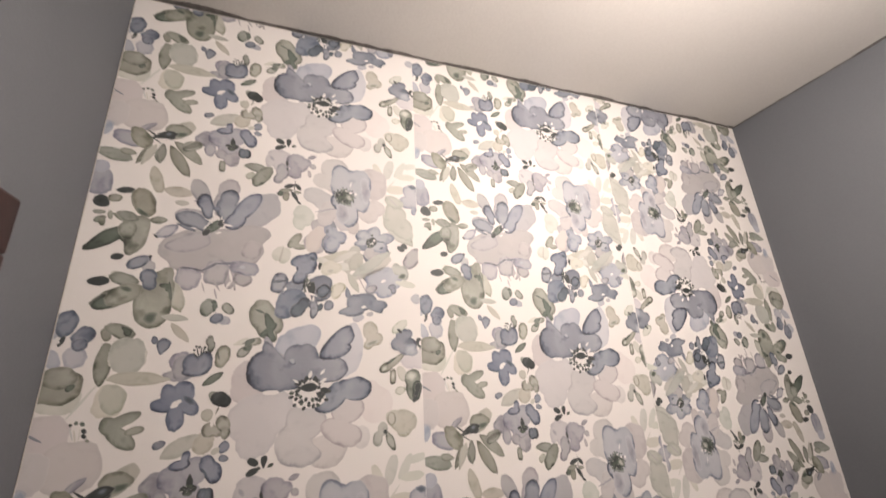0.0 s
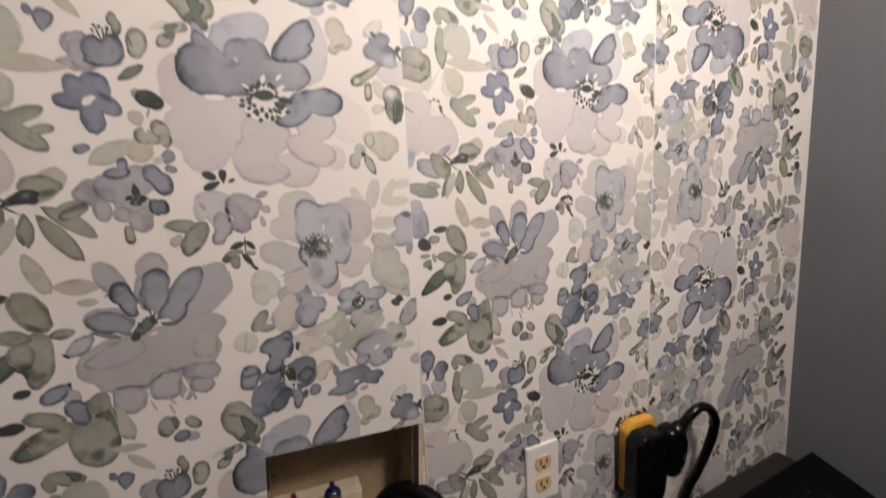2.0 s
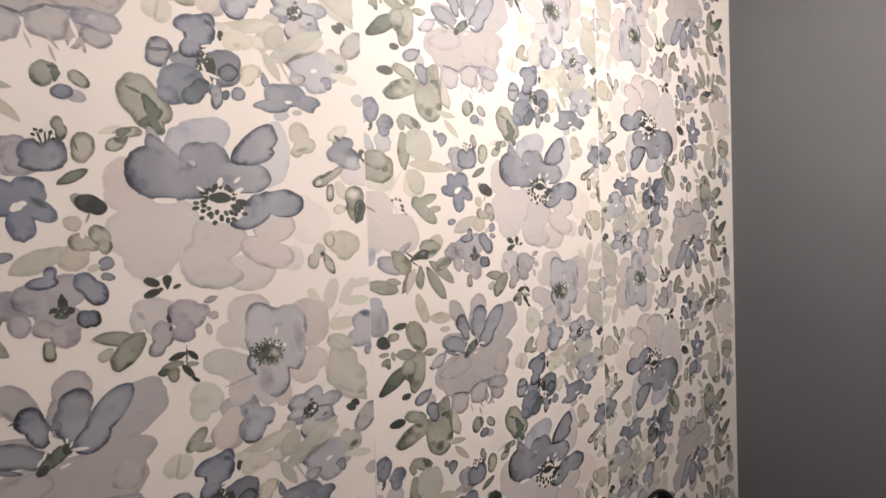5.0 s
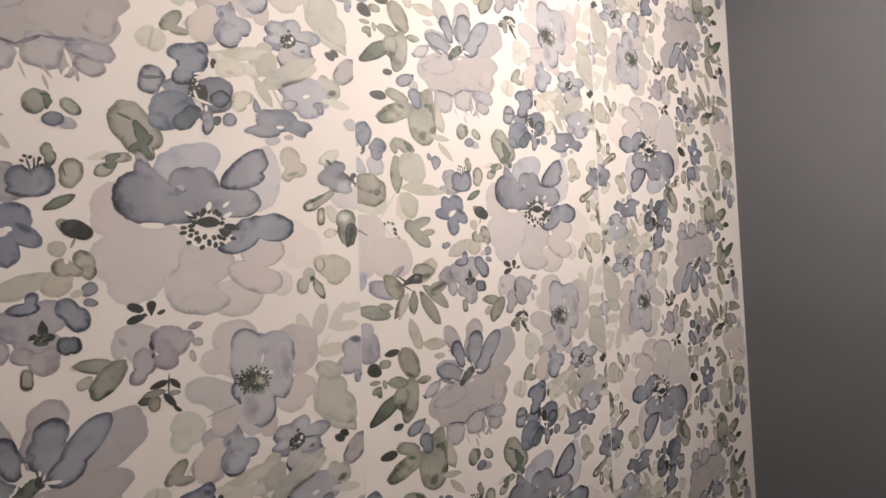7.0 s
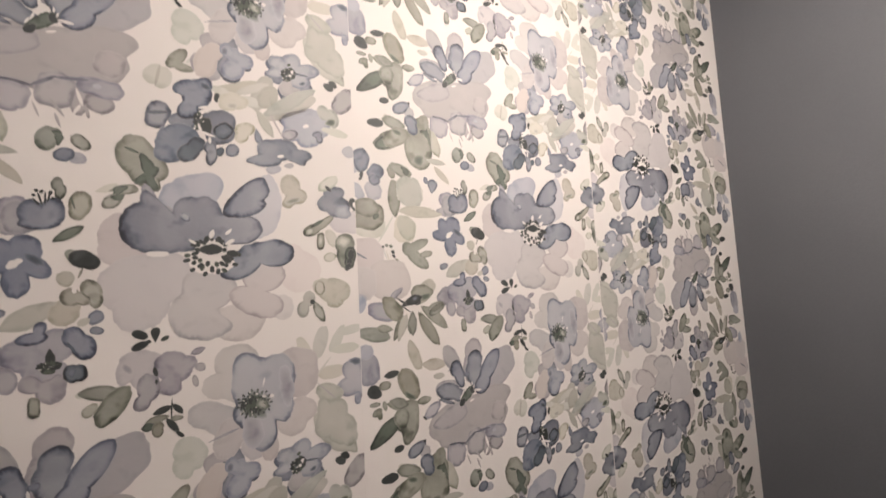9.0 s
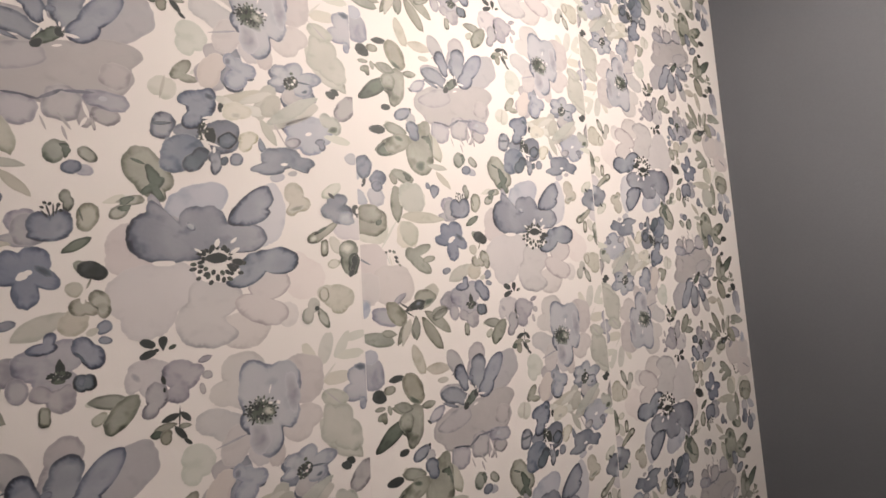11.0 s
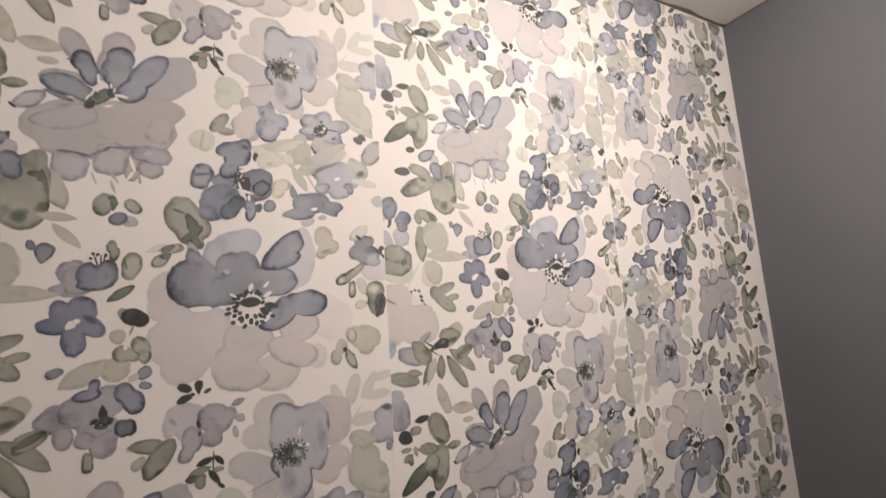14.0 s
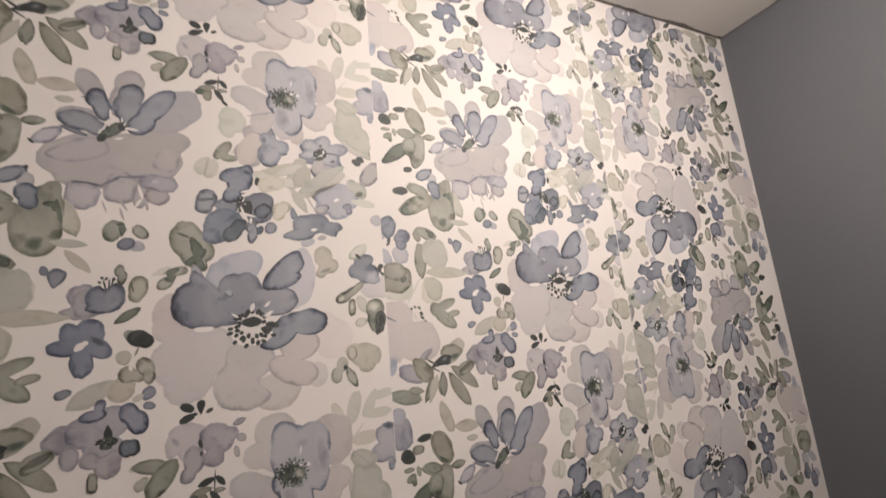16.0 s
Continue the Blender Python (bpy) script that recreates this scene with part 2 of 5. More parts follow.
def prism(outline, y0, y1, bevel=0.0):
    """An outline in x and z, drawn out from y0 to y1."""
    out = bmesh.new()
    a = [out.verts.new((x, y0, z)) for x, z in outline]
    b = [out.verts.new((x, y1, z)) for x, z in outline]
    n = len(a)
    out.faces.new(a)
    out.faces.new(b[::-1])
    for i in range(n):
        out.faces.new((a[i], b[i], b[(i + 1) % n], a[(i + 1) % n]))
    bmesh.ops.recalc_face_normals(out, faces=out.faces)
    if bevel:
        bmesh.ops.bevel(out, geom=out.edges[:], offset=bevel, segments=3, profile=0.5, affect="EDGES")
    return out


def box_point(a, b):
    """A point of the supply box's own face (a across, b up from its centre) on the wall."""
    c, s = math.cos(radians(-BOX_TURN)), math.sin(radians(-BOX_TURN))
    return BOX_C[0] + a * c - b * s, BOX_C[1] + a * s + b * c


# ---- structure ----
T = 0.11
structure = "structure"
bm = bmesh.new()
corners = [box_point(a * BOX_W / 2, b * BOX_H / 2) for a, b in ((-1, -1), (1, -1), (1, 1), (-1, 1))]
outer = [(XL - T, 0), (XR + T, 0), (XR + T, ZC), (XL - T, ZC)]
sheets = []
for y in (0.0, T):
    sheets.append(([bm.verts.new((x, y, z)) for x, z in outer], [bm.verts.new((x, y, z)) for x, z in corners]))
for o, h in sheets:
    for i in range(4):
        bm.faces.new((o[i], o[(i + 1) % 4], h[(i + 1) % 4], h[i]))
for i in range(4):
    j = (i + 1) % 4
    bm.faces.new((sheets[0][0][i], sheets[1][0][i], sheets[1][0][j], sheets[0][0][j]))
    bm.faces.new((sheets[0][1][i], sheets[0][1][j], sheets[1][1][j], sheets[1][1][i]))
bmesh.ops.recalc_face_normals(bm, faces=bm.faces)
tagged(part("wall_north", bm, PLASTER), "bare plasterboard wall behind the floral wallpaper", "wall", kind=structure)
tagged(part("wall_east", block(XR, XR + T, YF, 0, 0, ZC), GREY_PAINT), "smooth wall painted mid grey", "wall", kind=structure)
tagged(part("wall_south", block(XL - T, XR + T, YF - T, YF, 0, ZC), GREY_PAINT), "smooth wall painted mid grey", "wall", kind=structure)
DOOR_Y0, DOOR_Y1, DOOR_Z = -0.97, -0.215, 1.915
bm = block(XL - T, XL, DOOR_Y1, 0, 0, ZC)
block(XL - T, XL, YF, DOOR_Y0, 0, ZC, bm=bm)
block(XL - T, XL, DOOR_Y0, DOOR_Y1, DOOR_Z, ZC, bm=bm)
tagged(part("wall_west", bm, GREY_PAINT), "smooth grey painted wall with a door opening", "wall", kind=structure)
tagged(part("ceiling", block(XL - T, XR + T, YF - T, T, ZC, ZC + 0.1), CEILING), "plain off-white painted ceiling", "ceiling", kind=structure)
tagged(part("floor", block(XL - T, XR + T, YF - T, T, -0.1, 0), FLOORING), "plain brown-grey vinyl floor", "floor", kind=structure)
door = thing("door_1", "red-brown stained wooden door in its casing", "door", kind=structure)
part("head_casing", block(XL, XL + 0.016, DOOR_Y0 - 0.062, DOOR_Y1 + 0.062, DOOR_Z, DOOR_Z + 0.062, 0.004), MAHOGANY, door)
part("side_casing", block(XL, XL + 0.016, DOOR_Y1, DOOR_Y1 + 0.062, 0, DOOR_Z, 0.004), MAHOGANY, door)
part("side_casing", block(XL, XL + 0.016, DOOR_Y0 - 0.062, DOOR_Y0, 0, DOOR_Z, 0.004), MAHOGANY, door)
part("door_leaf", block(XL - 0.06, XL - 0.02, DOOR_Y0 + 0.003, DOOR_Y1 - 0.003, 0.008, DOOR_Z - 0.003, 0.002), MAHOGANY, door)


def ragged(length, width, seed, thick=0.0012):
    """A hand-cut paint line: a thin strip of uneven width along x, from 0 to y."""
    out = bmesh.new()
    count = int(length / 0.008)
    rows = []
    for i in range(count + 1):
        x = length * i / count
        w = width * (0.45 + 0.9 * max(0, noise.noise((x * 9, seed, 0)) + 0.25) + 0.35 * noise.noise((x * 40, seed, 3)))
        rows.append([out.verts.new((x, y, z)) for y, z in ((0, 0), (max(w, 0.0012), 0), (max(w, 0.0012), -thick), (0, -thick))])
    for p, q in zip(rows, rows[1:]):
        for j in range(4):
            out.faces.new((p[j], p[(j + 1) % 4], q[(j + 1) % 4], q[j]))
    bmesh.ops.recalc_face_normals(out, faces=out.faces)
    return out


edge = part("trim", ragged(XR - XL, 0.010, 2.0), CAULK)
edge.matrix_basis = Matrix.Translation((XR, -0.0025, ZC)) @ pose(0, 0, 0, 0, 0, 180)
tagged(edge, "uneven grey paint line along the ceiling edge", "trim", kind=structure)
edge = part("trim", ragged(-YF, 0.009, 7.0), CAULK)
edge.matrix_basis = Matrix.Translation((XR, YF, ZC)) @ pose(0, 0, 0, 0, 0, 90)
tagged(edge, "uneven grey paint line along the ceiling edge", "trim", kind=structure)

light = thing("ceiling_light", "round lit opal glass globe hanging from a white ceiling rose", "ceiling light", LAMP)
part("base", lathe([(0, 0.070), (0.012, 0.072), (0.022, 0.064)], (0, 0, 0), (0, 0, -1), 48), WHITE_PLASTIC, light)
part("neck", lathe([(0.020, 0.016), (0.030, 0.011), (0.088, 0.011), (0.094, 0.040), (0.114, 0.048)], (0, 0, 0), (0, 0, -1), 32), WHITE_PLASTIC, light)
part("diffuser", lathe([(0.207 - 0.1 * math.cos(a / 14 * math.pi), max(0.1 * math.sin(a / 14 * math.pi), 0.001)) for a in range(1, 15)], (0, 0, 0), (0, 0, -1), 40), lamp_m, light, smooth=True)


# ---- the printed wallpaper ----
# one repeat of the print, in metres from the strip's left edge and a fixed height; each stroke of the brush is a dab:
# shape, pigment, centre, length, width, turn in degrees, dark rim, darkening towards the tip
B, D, L, Q = (0.156, 0.172, 0.216), (0.070, 0.088, 0.114), (0.400, 0.403, 0.446), (0.322, 0.313, 0.345)
M, H, S, K = (0.536, 0.496, 0.487), (0.635, 0.595, 0.577), (0.240, 0.243, 0.204), (0.560, 0.548, 0.498)
G, N, V, W = (0.074, 0.092, 0.072), (0.030, 0.037, 0.036), (0.165, 0.181, 0.222), (0.73, 0.695, 0.67)
P = (0.530, 0.515, 0.535)
X = (0.190, 0.197, 0.230)
E = (0.392, 0.372, 0.380)
U = (0.492, 0.465, 0.466)
A = (0.330, 0.338, 0.385)
R = (0.440, 0.430, 0.385)
REPEAT = 0.511
motifs = []


def motif(name):
    motifs.append((name, []))


def outline_point(shape, a):
    c, s = math.cos(a), math.sin(a)
    f = (1 + c) / 2
    if shape == "b":
        return math.copysign(abs(c) ** 0.75, c), math.copysign(abs(s) ** 0.75, s)
    if shape == "l":
        return c, s * abs(s) ** 0.55
    if shape == "t":
        return c, s * (0.32 + 0.78 * f ** 0.8)
    if shape == "p":
        return c, s * (0.58 + 0.50 * f)
    return c, s


def lay(pigment, x, y, turn, reach, size, count, rim, grad, length):
    """One stroke as a flat fan: reach(a) is its outline about the centre; pigment gathers in a thin dark line along a wet edge."""
    dabs = motifs[-1][1]
    layer = len(dabs)
    verts, faces, inks = [], [], []
    dabs.append((size, verts, faces, inks))
    seed = 13.7 * len(motifs) + 0.731 * layer
    lift = -0.0010 - 0.000004 * len(motifs) - 0.000012 * min(layer, 95)
    ca, sa = math.cos(radians(turn)), math.sin(radians(turn))
    ground_ink = pigment
    soft = pigment in (M, H, K, L, P, E, U, R)
    small = size < 0.009
    wetness = 0.0 if pigment == W else (0.30 if pigment in (M, H, E, U) else (0.45 if soft else (0.4 if pigment == N else (0.65 if pigment in (B, V, Q, D, A) else 1.0))))
    r1, r2, r3 = (noise.noise((seed, 0.37, q)) for q in (1.1, 4.2, 8.3))
    if pigment not in (W, N) and size > 0.009:
        hue = (1 + 0.10 * r1 + 0.06 * r2, 1 + 0.10 * r1 + 0.03 * r3, 1 + 0.10 * r1 - 0.07 * r2)
        pigment = tuple(v * q for v, q in zip(pigment, hue))
        grad = grad or (0.15 if soft else 0.35) * r3
    if not soft and not small and ground_ink not in (N, W, X):
        rim = min(1.0, max(1.25 * rim, 0.45))
    rims = [reach(2 * math.pi * i / count) for i in range(count)]
    insets = (0.5, 0.0) if small else (0.55, 0.0120, 0.0065, 0.0040, 0.0022, 0.0008, 0.0)
    ground = tuple(0.995 * v for v in W)

    def put(px, py, depth, ang):
        """One vertex: how much pigment lies there, by its distance from the stroke's edge."""
        verts.append((x + px * ca - py * sa, lift, y + px * sa + py * ca))
        sink = -math.sin(ang + radians(turn))
        round_x, round_y = math.cos(ang), math.sin(ang)
        pool = min(max(0.72 + 1.5 * noise.noise((seed, 1.4 * round_x, 1.4 * round_y)) + 0.30 * sink, 0.06), 1.5)
        feather = 1 + 0.75 * noise.noise((seed + 21, 7 * round_x, 7 * round_y)) + 0.35 * noise.noise((seed + 33, 19 * round_x, 19 * round_y))
        line = min(1.0, max(0.0, 1.6 - 1.6 * depth / (0.0052 * max(feather, 0.3))))
        wide = max(0.0, 1 - depth / 0.012) ** 2
        if soft:
            load = 1 + rim * pool * (2.1 * line + 0.5 * wide) - 0.10 * rim * (1 - wide)
        else:
            load = 1 + rim * pool * (0.85 * line + 0.25 * wide) - 0.33 * rim * (1 - wide)
        load *= 1 + grad * (1.5 if soft else 0.9) * px / max(length, 1e-4)
        load = 1.0 if ground_ink == W else max(load, 0.3)
        fade = 0.0
        if not small and depth < 0.002:
            fade = (0.34 if depth == 0 else 0.08) if soft else (0.40 if depth == 0 else 0.04)
            fade *= 0.4 if ground_ink == X else 1.0
            fade *= 0.75 + 0.5 * noise.noise((seed + 3, 1.7 * round_x, 1.7 * round_y))
        tint = (g * min(v / g, 0.99) ** load for v, g in zip(pigment, ground))
        inks.append((*(v * (1 - fade) + q * fade for v, q in zip(tint, W)), wetness))

    put(0, 0, 1.0, 0)
    for k, inset in enumerate(insets):
        for i, (px, py) in enumerate(rims):
            far = math.hypot(px, py)
            keep = (1 - inset) if inset > 0.02 else max(1 - inset / max(far, 1e-5), 0.46 + 0.09 * k)
            put(px * keep, py * keep, 1.0 if inset > 0.02 else inset, math.atan2(py, px))
    for i in range(count):
        j = (i + 1) % count
        faces.append((0, 1 + i, 1 + j))
        for k in range(len(insets) - 1):
            p, q = 1 + k * count, 1 + (k + 1) * count
            faces.append((p + i, q + i, q + j, p + j))


def dab(shape, pigment, x, y, length, width, turn, rim=0.0, grad=0.0):
    """A single brush mark."""
    size = max(length, width)
    small = size < 0.009
    seed = 7.3 * len(motifs) + 0.613 * len(motifs[-1][1])
    rough = 0.0 if small else (0.16 if shape in "bp" else 0.125)

    def reach(a):
        c, s = outline_point(shape, a)
        lean = 0.0 if small else 0.35 * noise.noise((seed + 11, 0.4, 0.9)) * c + 0.20 * noise.noise((seed + 17, 0.8, 0.2)) * s
        wob = 1 + rough * (0.9 * noise.noise((seed, 2.0 * math.cos(a), 2.0 * math.sin(a))) + 0.42 * noise.noise((seed + 5, 4 * math.cos(a), 4 * math.sin(a))))
        return c * length / 2 * wob, (s * (1 + lean * (shape != "b"))) * width / 2 * wob

    lay(pigment, x, y, turn, reach, size, 10 if small else max(18, min(52, int((length + width) / 0.0024))), rim, grad, length)


def wash(pigment, x, y, rim, *lobes):
    """A large petal: the outline of several joined lobes (centre, length, width, turn) about one centre, a little ragged."""
    seed = 3.1 * len(motifs) + 0.417 * len(motifs[-1][1])

    def far(a):
        best = 0.004
        for cx, cy, length, width, turn in lobes:
            ca, sa = math.cos(radians(turn)), math.sin(radians(turn))
            ox, oy = ((x - cx) * ca + (y - cy) * sa) / (length / 2), (-(x - cx) * sa + (y - cy) * ca) / (width / 2)
            dx, dy = (math.cos(a) * ca + math.sin(a) * sa) / (length / 2), (-math.cos(a) * sa + math.sin(a) * ca) / (width / 2)
            p, q, r = dx * dx + dy * dy, ox * dx + oy * dy, ox * ox + oy * oy - 1
            if q * q - p * r > 0:
                best = max(best, (-q + math.sqrt(q * q - p * r)) / p)
        return best

    def reach(a):
        r = (far(a - 0.05) + 2 * far(a) + far(a + 0.05)) / 4
        r *= 1 + 0.05 * noise.noise((seed, 3 * math.cos(a), 3 * math.sin(a))) + 0.034 * noise.noise((seed + 9, 11 * math.cos(a), 11 * math.sin(a)))
        return r * math.cos(a), r * math.sin(a)

    size = max(max(c[2], c[3]) for c in lobes)
    lay(pigment, x, y, 0, reach, size, 120, rim, 0.0, size)


def bleed(pigment, under, x, y, length, width, turn):
    """Pigment dropped into a wet stroke: it thins out to the colour under it, with no edge of its own."""
    dabs = motifs[-1][1]
    layer = len(dabs)
    seed = 5.9 * len(motifs) + 0.377 * layer
    lift = -0.0010 - 0.000004 * len(motifs) - 0.000012 * min(layer, 95)
    ca, sa = math.cos(radians(turn)), math.sin(radians(turn))
    wetness = 0.0 if W in (pigment, under) else (0.30 if under in (M, H, E, U) else 0.45)
    verts, inks, faces, count = [(x, lift, y)], [(*pigment, wetness)], [], 28
    rings = (0.35, 0.55, 0.75, 0.9, 1.0)
    for r in rings:
        for i in range(count):
            a = 2 * math.pi * i / count
            c, s = math.cos(a), math.sin(a)
            wob = 1 + 0.28 * noise.noise((seed, 1.6 * c, 1.6 * s)) + 0.12 * noise.noise((seed + 4, 5 * c, 5 * s))
            px, py = c * r * wob * length / 2, s * r * wob * width / 2
            verts.append((x + px * ca - py * sa, lift, y + px * sa + py * ca))
            mix = min(1.0, max(0.0, (1.0 - r) / 0.62)) ** 0.9
            inks.append((*(p ** mix * (g * (q / g) ** 0.82) ** (1 - mix) for p, q, g in zip(pigment, under, W)), wetness))
    for i in range(count):
        j = (i + 1) % count
        faces.append((0, 1 + i, 1 + j))
        for k in range(len(rings) - 1):
            p, q = 1 + k * count, 1 + (k + 1) * count
            faces.append((p + i, q + i, q + j, p + j))
    dabs.append((0.0 if layer else 0.02, verts, faces, inks))


def stamens(x, y, rx, ry, pigment):
    """Pale filaments with dark anthers, mostly below and beside a flower's eye."""
    for i in range(26):
        a = math.pi * (1.02 + 0.96 * (i % 13) / 12) if i < 13 else math.pi * (0.88 + 1.24 * (i - 13) / 12)
        rank = 1.0 if i < 13 else 0.68
        rank *= 0.95 + 0.16 * math.sin(i * 2.7)
        tip = (x + rx * rank * math.cos(a), y + ry * rank * math.sin(a))
        dab("e", W, x + rx * rank * 0.6 * math.cos(a), y + ry * rank * 0.6 * math.sin(a), 0.75 * rank * math.hypot(rx * math.cos(a), ry * math.sin(a)), 0.0026, math.degrees(math.atan2(ry * math.sin(a), rx * math.cos(a))))
        dab("e", pigment if i % 4 else G, tip[0], tip[1], 0.0068 + 0.0014 * math.sin(i * 1.9), 0.0050, math.degrees(a) + 25 * math.sin(i * 3.3))
    for i in range(7):
        a = math.pi * (0.15 + 0.7 * i / 6)
        dab("e", pigment, x + 0.62 * rx * math.cos(a), y + 0.62 * ry * math.sin(a) + 0.004, 0.0062, 0.0042, math.degrees(a))


def speckles(x, y, rx, ry, pigment):
    """A dense dark eye of many small dots."""
    for i in range(44):
        a, far = i * 2.4, 0.25 + 0.8 * math.sqrt(i / 44)
        dab("e", pigment if i % 4 else G, x + rx * far * math.cos(a), y + ry * far * math.sin(a), 0.0036 + 0.001 * math.sin(i * 2.2), 0.0026, math.degrees(a))
        if i % 6 == 2:
            dab("e", K, x + rx * far * math.cos(a + 0.5), y + ry * far * math.sin(a + 0.5), 0.0026, 0.0018, math.degrees(a))


motif("printed_flower")
dab("e", E, 0.2295, 0.6000, 0.0799, 0.0485, 44, 0.05)
wash(E, 0.1750, 0.5370, .15, (0.1375, 0.5350, 0.0801, 0.0520, 20), (0.1450, 0.5165, 0.0650, 0.0441, 23), (0.1900, 0.5275, 0.1057, 0.0782, 10), (0.2145, 0.5560, 0.0802, 0.0350, 10))
dab("e", E, 0.1380, 0.5390, 0.0626, 0.0304, 17, 0.25)
dab("b", E, 0.2260, 0.0210, 0.0291, 0.0318, -16, 0.2)
dab("e", E, 0.2010, -0.0265, 0.0182, 0.0322, -9, 0.3)
dab("b", E, 0.2170, -0.0265, 0.0275, 0.0214, -19, 0.35)
dab("b", E, 0.1435, -0.0275, 0.0334, 0.0363, -9, 0.35)
dab("b", E, 0.1805, -0.0170, 0.0332, 0.0402, -7, 0.35)
dab("b", Q, 0.2180, -0.0085, 0.0426, 0.0222, -9, 0.45)
dab("l", X, 0.1390, -0.0115, 0.0160, 0.0030, -4)
dab("l", X, 0.1535, -0.0135, 0.0196, 0.0032, -15)
dab("l", X, 0.1700, -0.0085, 0.0266, 0.0045, 34)
dab("l", X, 0.1930, -0.0020, 0.0301, 0.0041, 4)
dab("l", X, 0.1290, -0.0225, 0.0231, 0.0020, -95)
dab("e", L, 0.2150, -0.0070, 0.0080, 0.0060, 0)
dab("l", W, 0.2000, -0.0220, 0.0209, 0.0036, -73)
dab("l", W, 0.1980, -0.0360, 0.0134, 0.0036, -117)
dab("l", E, 0.1825, -0.0500, 0.0168, 0.0028, -73, 0.3)
dab("l", E, 0.1650, -0.0405, 0.0180, 0.0022, -71)
dab("l", V, 0.1850, 0.1170, 0.0180, 0.0040, 0)
dab("l", V, 0.1470, 0.1020, 0.0242, 0.0040, 24)
dab("l", V, 0.1315, 0.0530, 0.0314, 0.0054, -22)
dab("e", E, 0.2065, 0.4745, 0.0173, 0.0032, -80, 0.3)
dab("e", E, 0.1460, 0.6230, 0.0568, 0.0246, -62, 0.15)
wash(E, 0.1810, 0.6200, 0.2, (0.1840, 0.6350, 0.0378, 0.0317, 76), (0.1750, 0.6110, 0.0227, 0.0491, -10))
dab("e", E, 0.1330, 0.5860, 0.0404, 0.0195, -1, 0.2)
wash(B, 0.1420, 0.5770, 1, (0.1360, 0.5780, 0.0432, 0.0267, -13), (0.1520, 0.5710, 0.0362, 0.0201, -33))
wash(B, 0.1540, 0.6040, 1, (0.1510, 0.6100, 0.0270, 0.0220, 87), (0.1570, 0.5980, 0.0191, 0.0361, 13))
wash(B, 0.1860, 0.6050, 1, (0.1860, 0.6190, 0.0320, 0.0281, 75), (0.1830, 0.6020, 0.0406, 0.0311, 89), (0.1930, 0.5890, 0.0384, 0.0330, 12))
wash(B, 0.2050, 0.5910, 1, (0.2130, 0.6060, 0.0641, 0.0277, 54), (0.1980, 0.5800, 0.0363, 0.0276, 46))
dab("e", B, 0.1700, 0.5990, 0.0108, 0.0079, 11, 0.3)
wash(G, 0.1690, 0.5690, 0.2, (0.1680, 0.5670, 0.0310, 0.0137, 36), (0.1740, 0.5730, 0.0186, 0.0134, 28))
dab("e", N, 0.1780, 0.5740, 0.0090, 0.0127, 3)
dab("e", N, 0.1590, 0.5580, 0.0129, 0.0090, 52)
dab("l", W, 0.1570, 0.5660, 0.0085, 0.0025, 64)
dab("l", W, 0.1610, 0.5720, 0.0106, 0.0024, 71)
dab("e", W, 0.1660, 0.5900, 0.0030, 0.0126, 3)
dab("l", W, 0.1640, 0.5800, 0.0061, 0.0018, 79)
dab("l", W, 0.1690, 0.5800, 0.0071, 0.0024, 89)
dab("l", W, 0.1740, 0.5820, 0.0071, 0.0023, 92)
dab("l", W, 0.1780, 0.5830, 0.0063, 0.0024, 95)
dab("l", W, 0.1880, 0.5720, 0.0149, 0.0039, -8)
dab("l", W, 0.1810, 0.5780, 0.0068, 0.0019, 71)
dab("l", W, 0.1760, 0.5580, 0.0097, 0.0030, 19)
dab("e", E, 0.1820, 0.4745, 0.0225, 0.0028, 122)
motif("printed_leaf")
dab("t", S, 0.0550, 0.5725, 0.0440, 0.0204, -17)
dab("e", S, 0.0545, 0.5505, 0.0173, 0.0310, 10)
dab("e", S, 0.0720, 0.6000, 0.0492, 0.0304, 117, 0.1, -0.2)
dab("p", S, 0.0710, 0.5470, 0.0539, 0.0282, 75, 0.15, 0.1)
dab("t", G, 0.0320, 0.5380, 0.0556, 0.0292, 38, 0.1, -0.1)
motif("printed_sprig")
dab("e", N, 0.0195, 0.5970, 0.0236, 0.0184, -36, 0.1)
dab("e", N, 0.0470, 0.6170, 0.0204, 0.0091, 11)
dab("e", S, 0.0345, 0.6035, 0.0190, 0.0130, 3, 0.2)
dab("e", S, 0.0190, 0.5800, 0.0160, 0.0070, 0, 0.2)
dab("e", S, 0.0220, 0.5690, 0.0161, 0.0104, 30, 0.2)
dab("e", S, 0.0335, 0.5760, 0.0143, 0.0067, -78, 0.2)
dab("e", S, 0.0245, 0.5660, 0.0168, 0.0086, 107, 0.2)
motif("printed_leaf")
dab("e", N, 0.0520, 0.5130, 0.0161, 0.0100, 7)
dab("e", V, 0.0800, 0.5065, 0.0309, 0.0184, 25, 0.5)
motif("printed_leaf")
dab("e", K, 0.0820, 0.6395, 0.0446, 0.0175, 106, 0.1)
motif("printed_leaf")
dab("e", S, 0.0630, 0.4540, 0.0654, 0.0267, 23, 0.1)
dab("e", G, 0.0505, 0.4470, 0.0358, 0.0216, 23, 0.15)
dab("l", G, 0.0730, 0.4520, 0.0340, 0.0095, 28)
dab("e", V, 0.0690, 0.4775, 0.0265, 0.0181, -11, 0.5, 0.1)
dab("e", K, 0.0550, 0.4865, 0.0139, 0.0095, -30)
dab("e", N, 0.0360, 0.4765, 0.0260, 0.0140, 2, 0.1)
motif("printed_leaf")
dab("e", S, 0.0725, 0.4070, 0.0367, 0.0165, -26, 0.4)
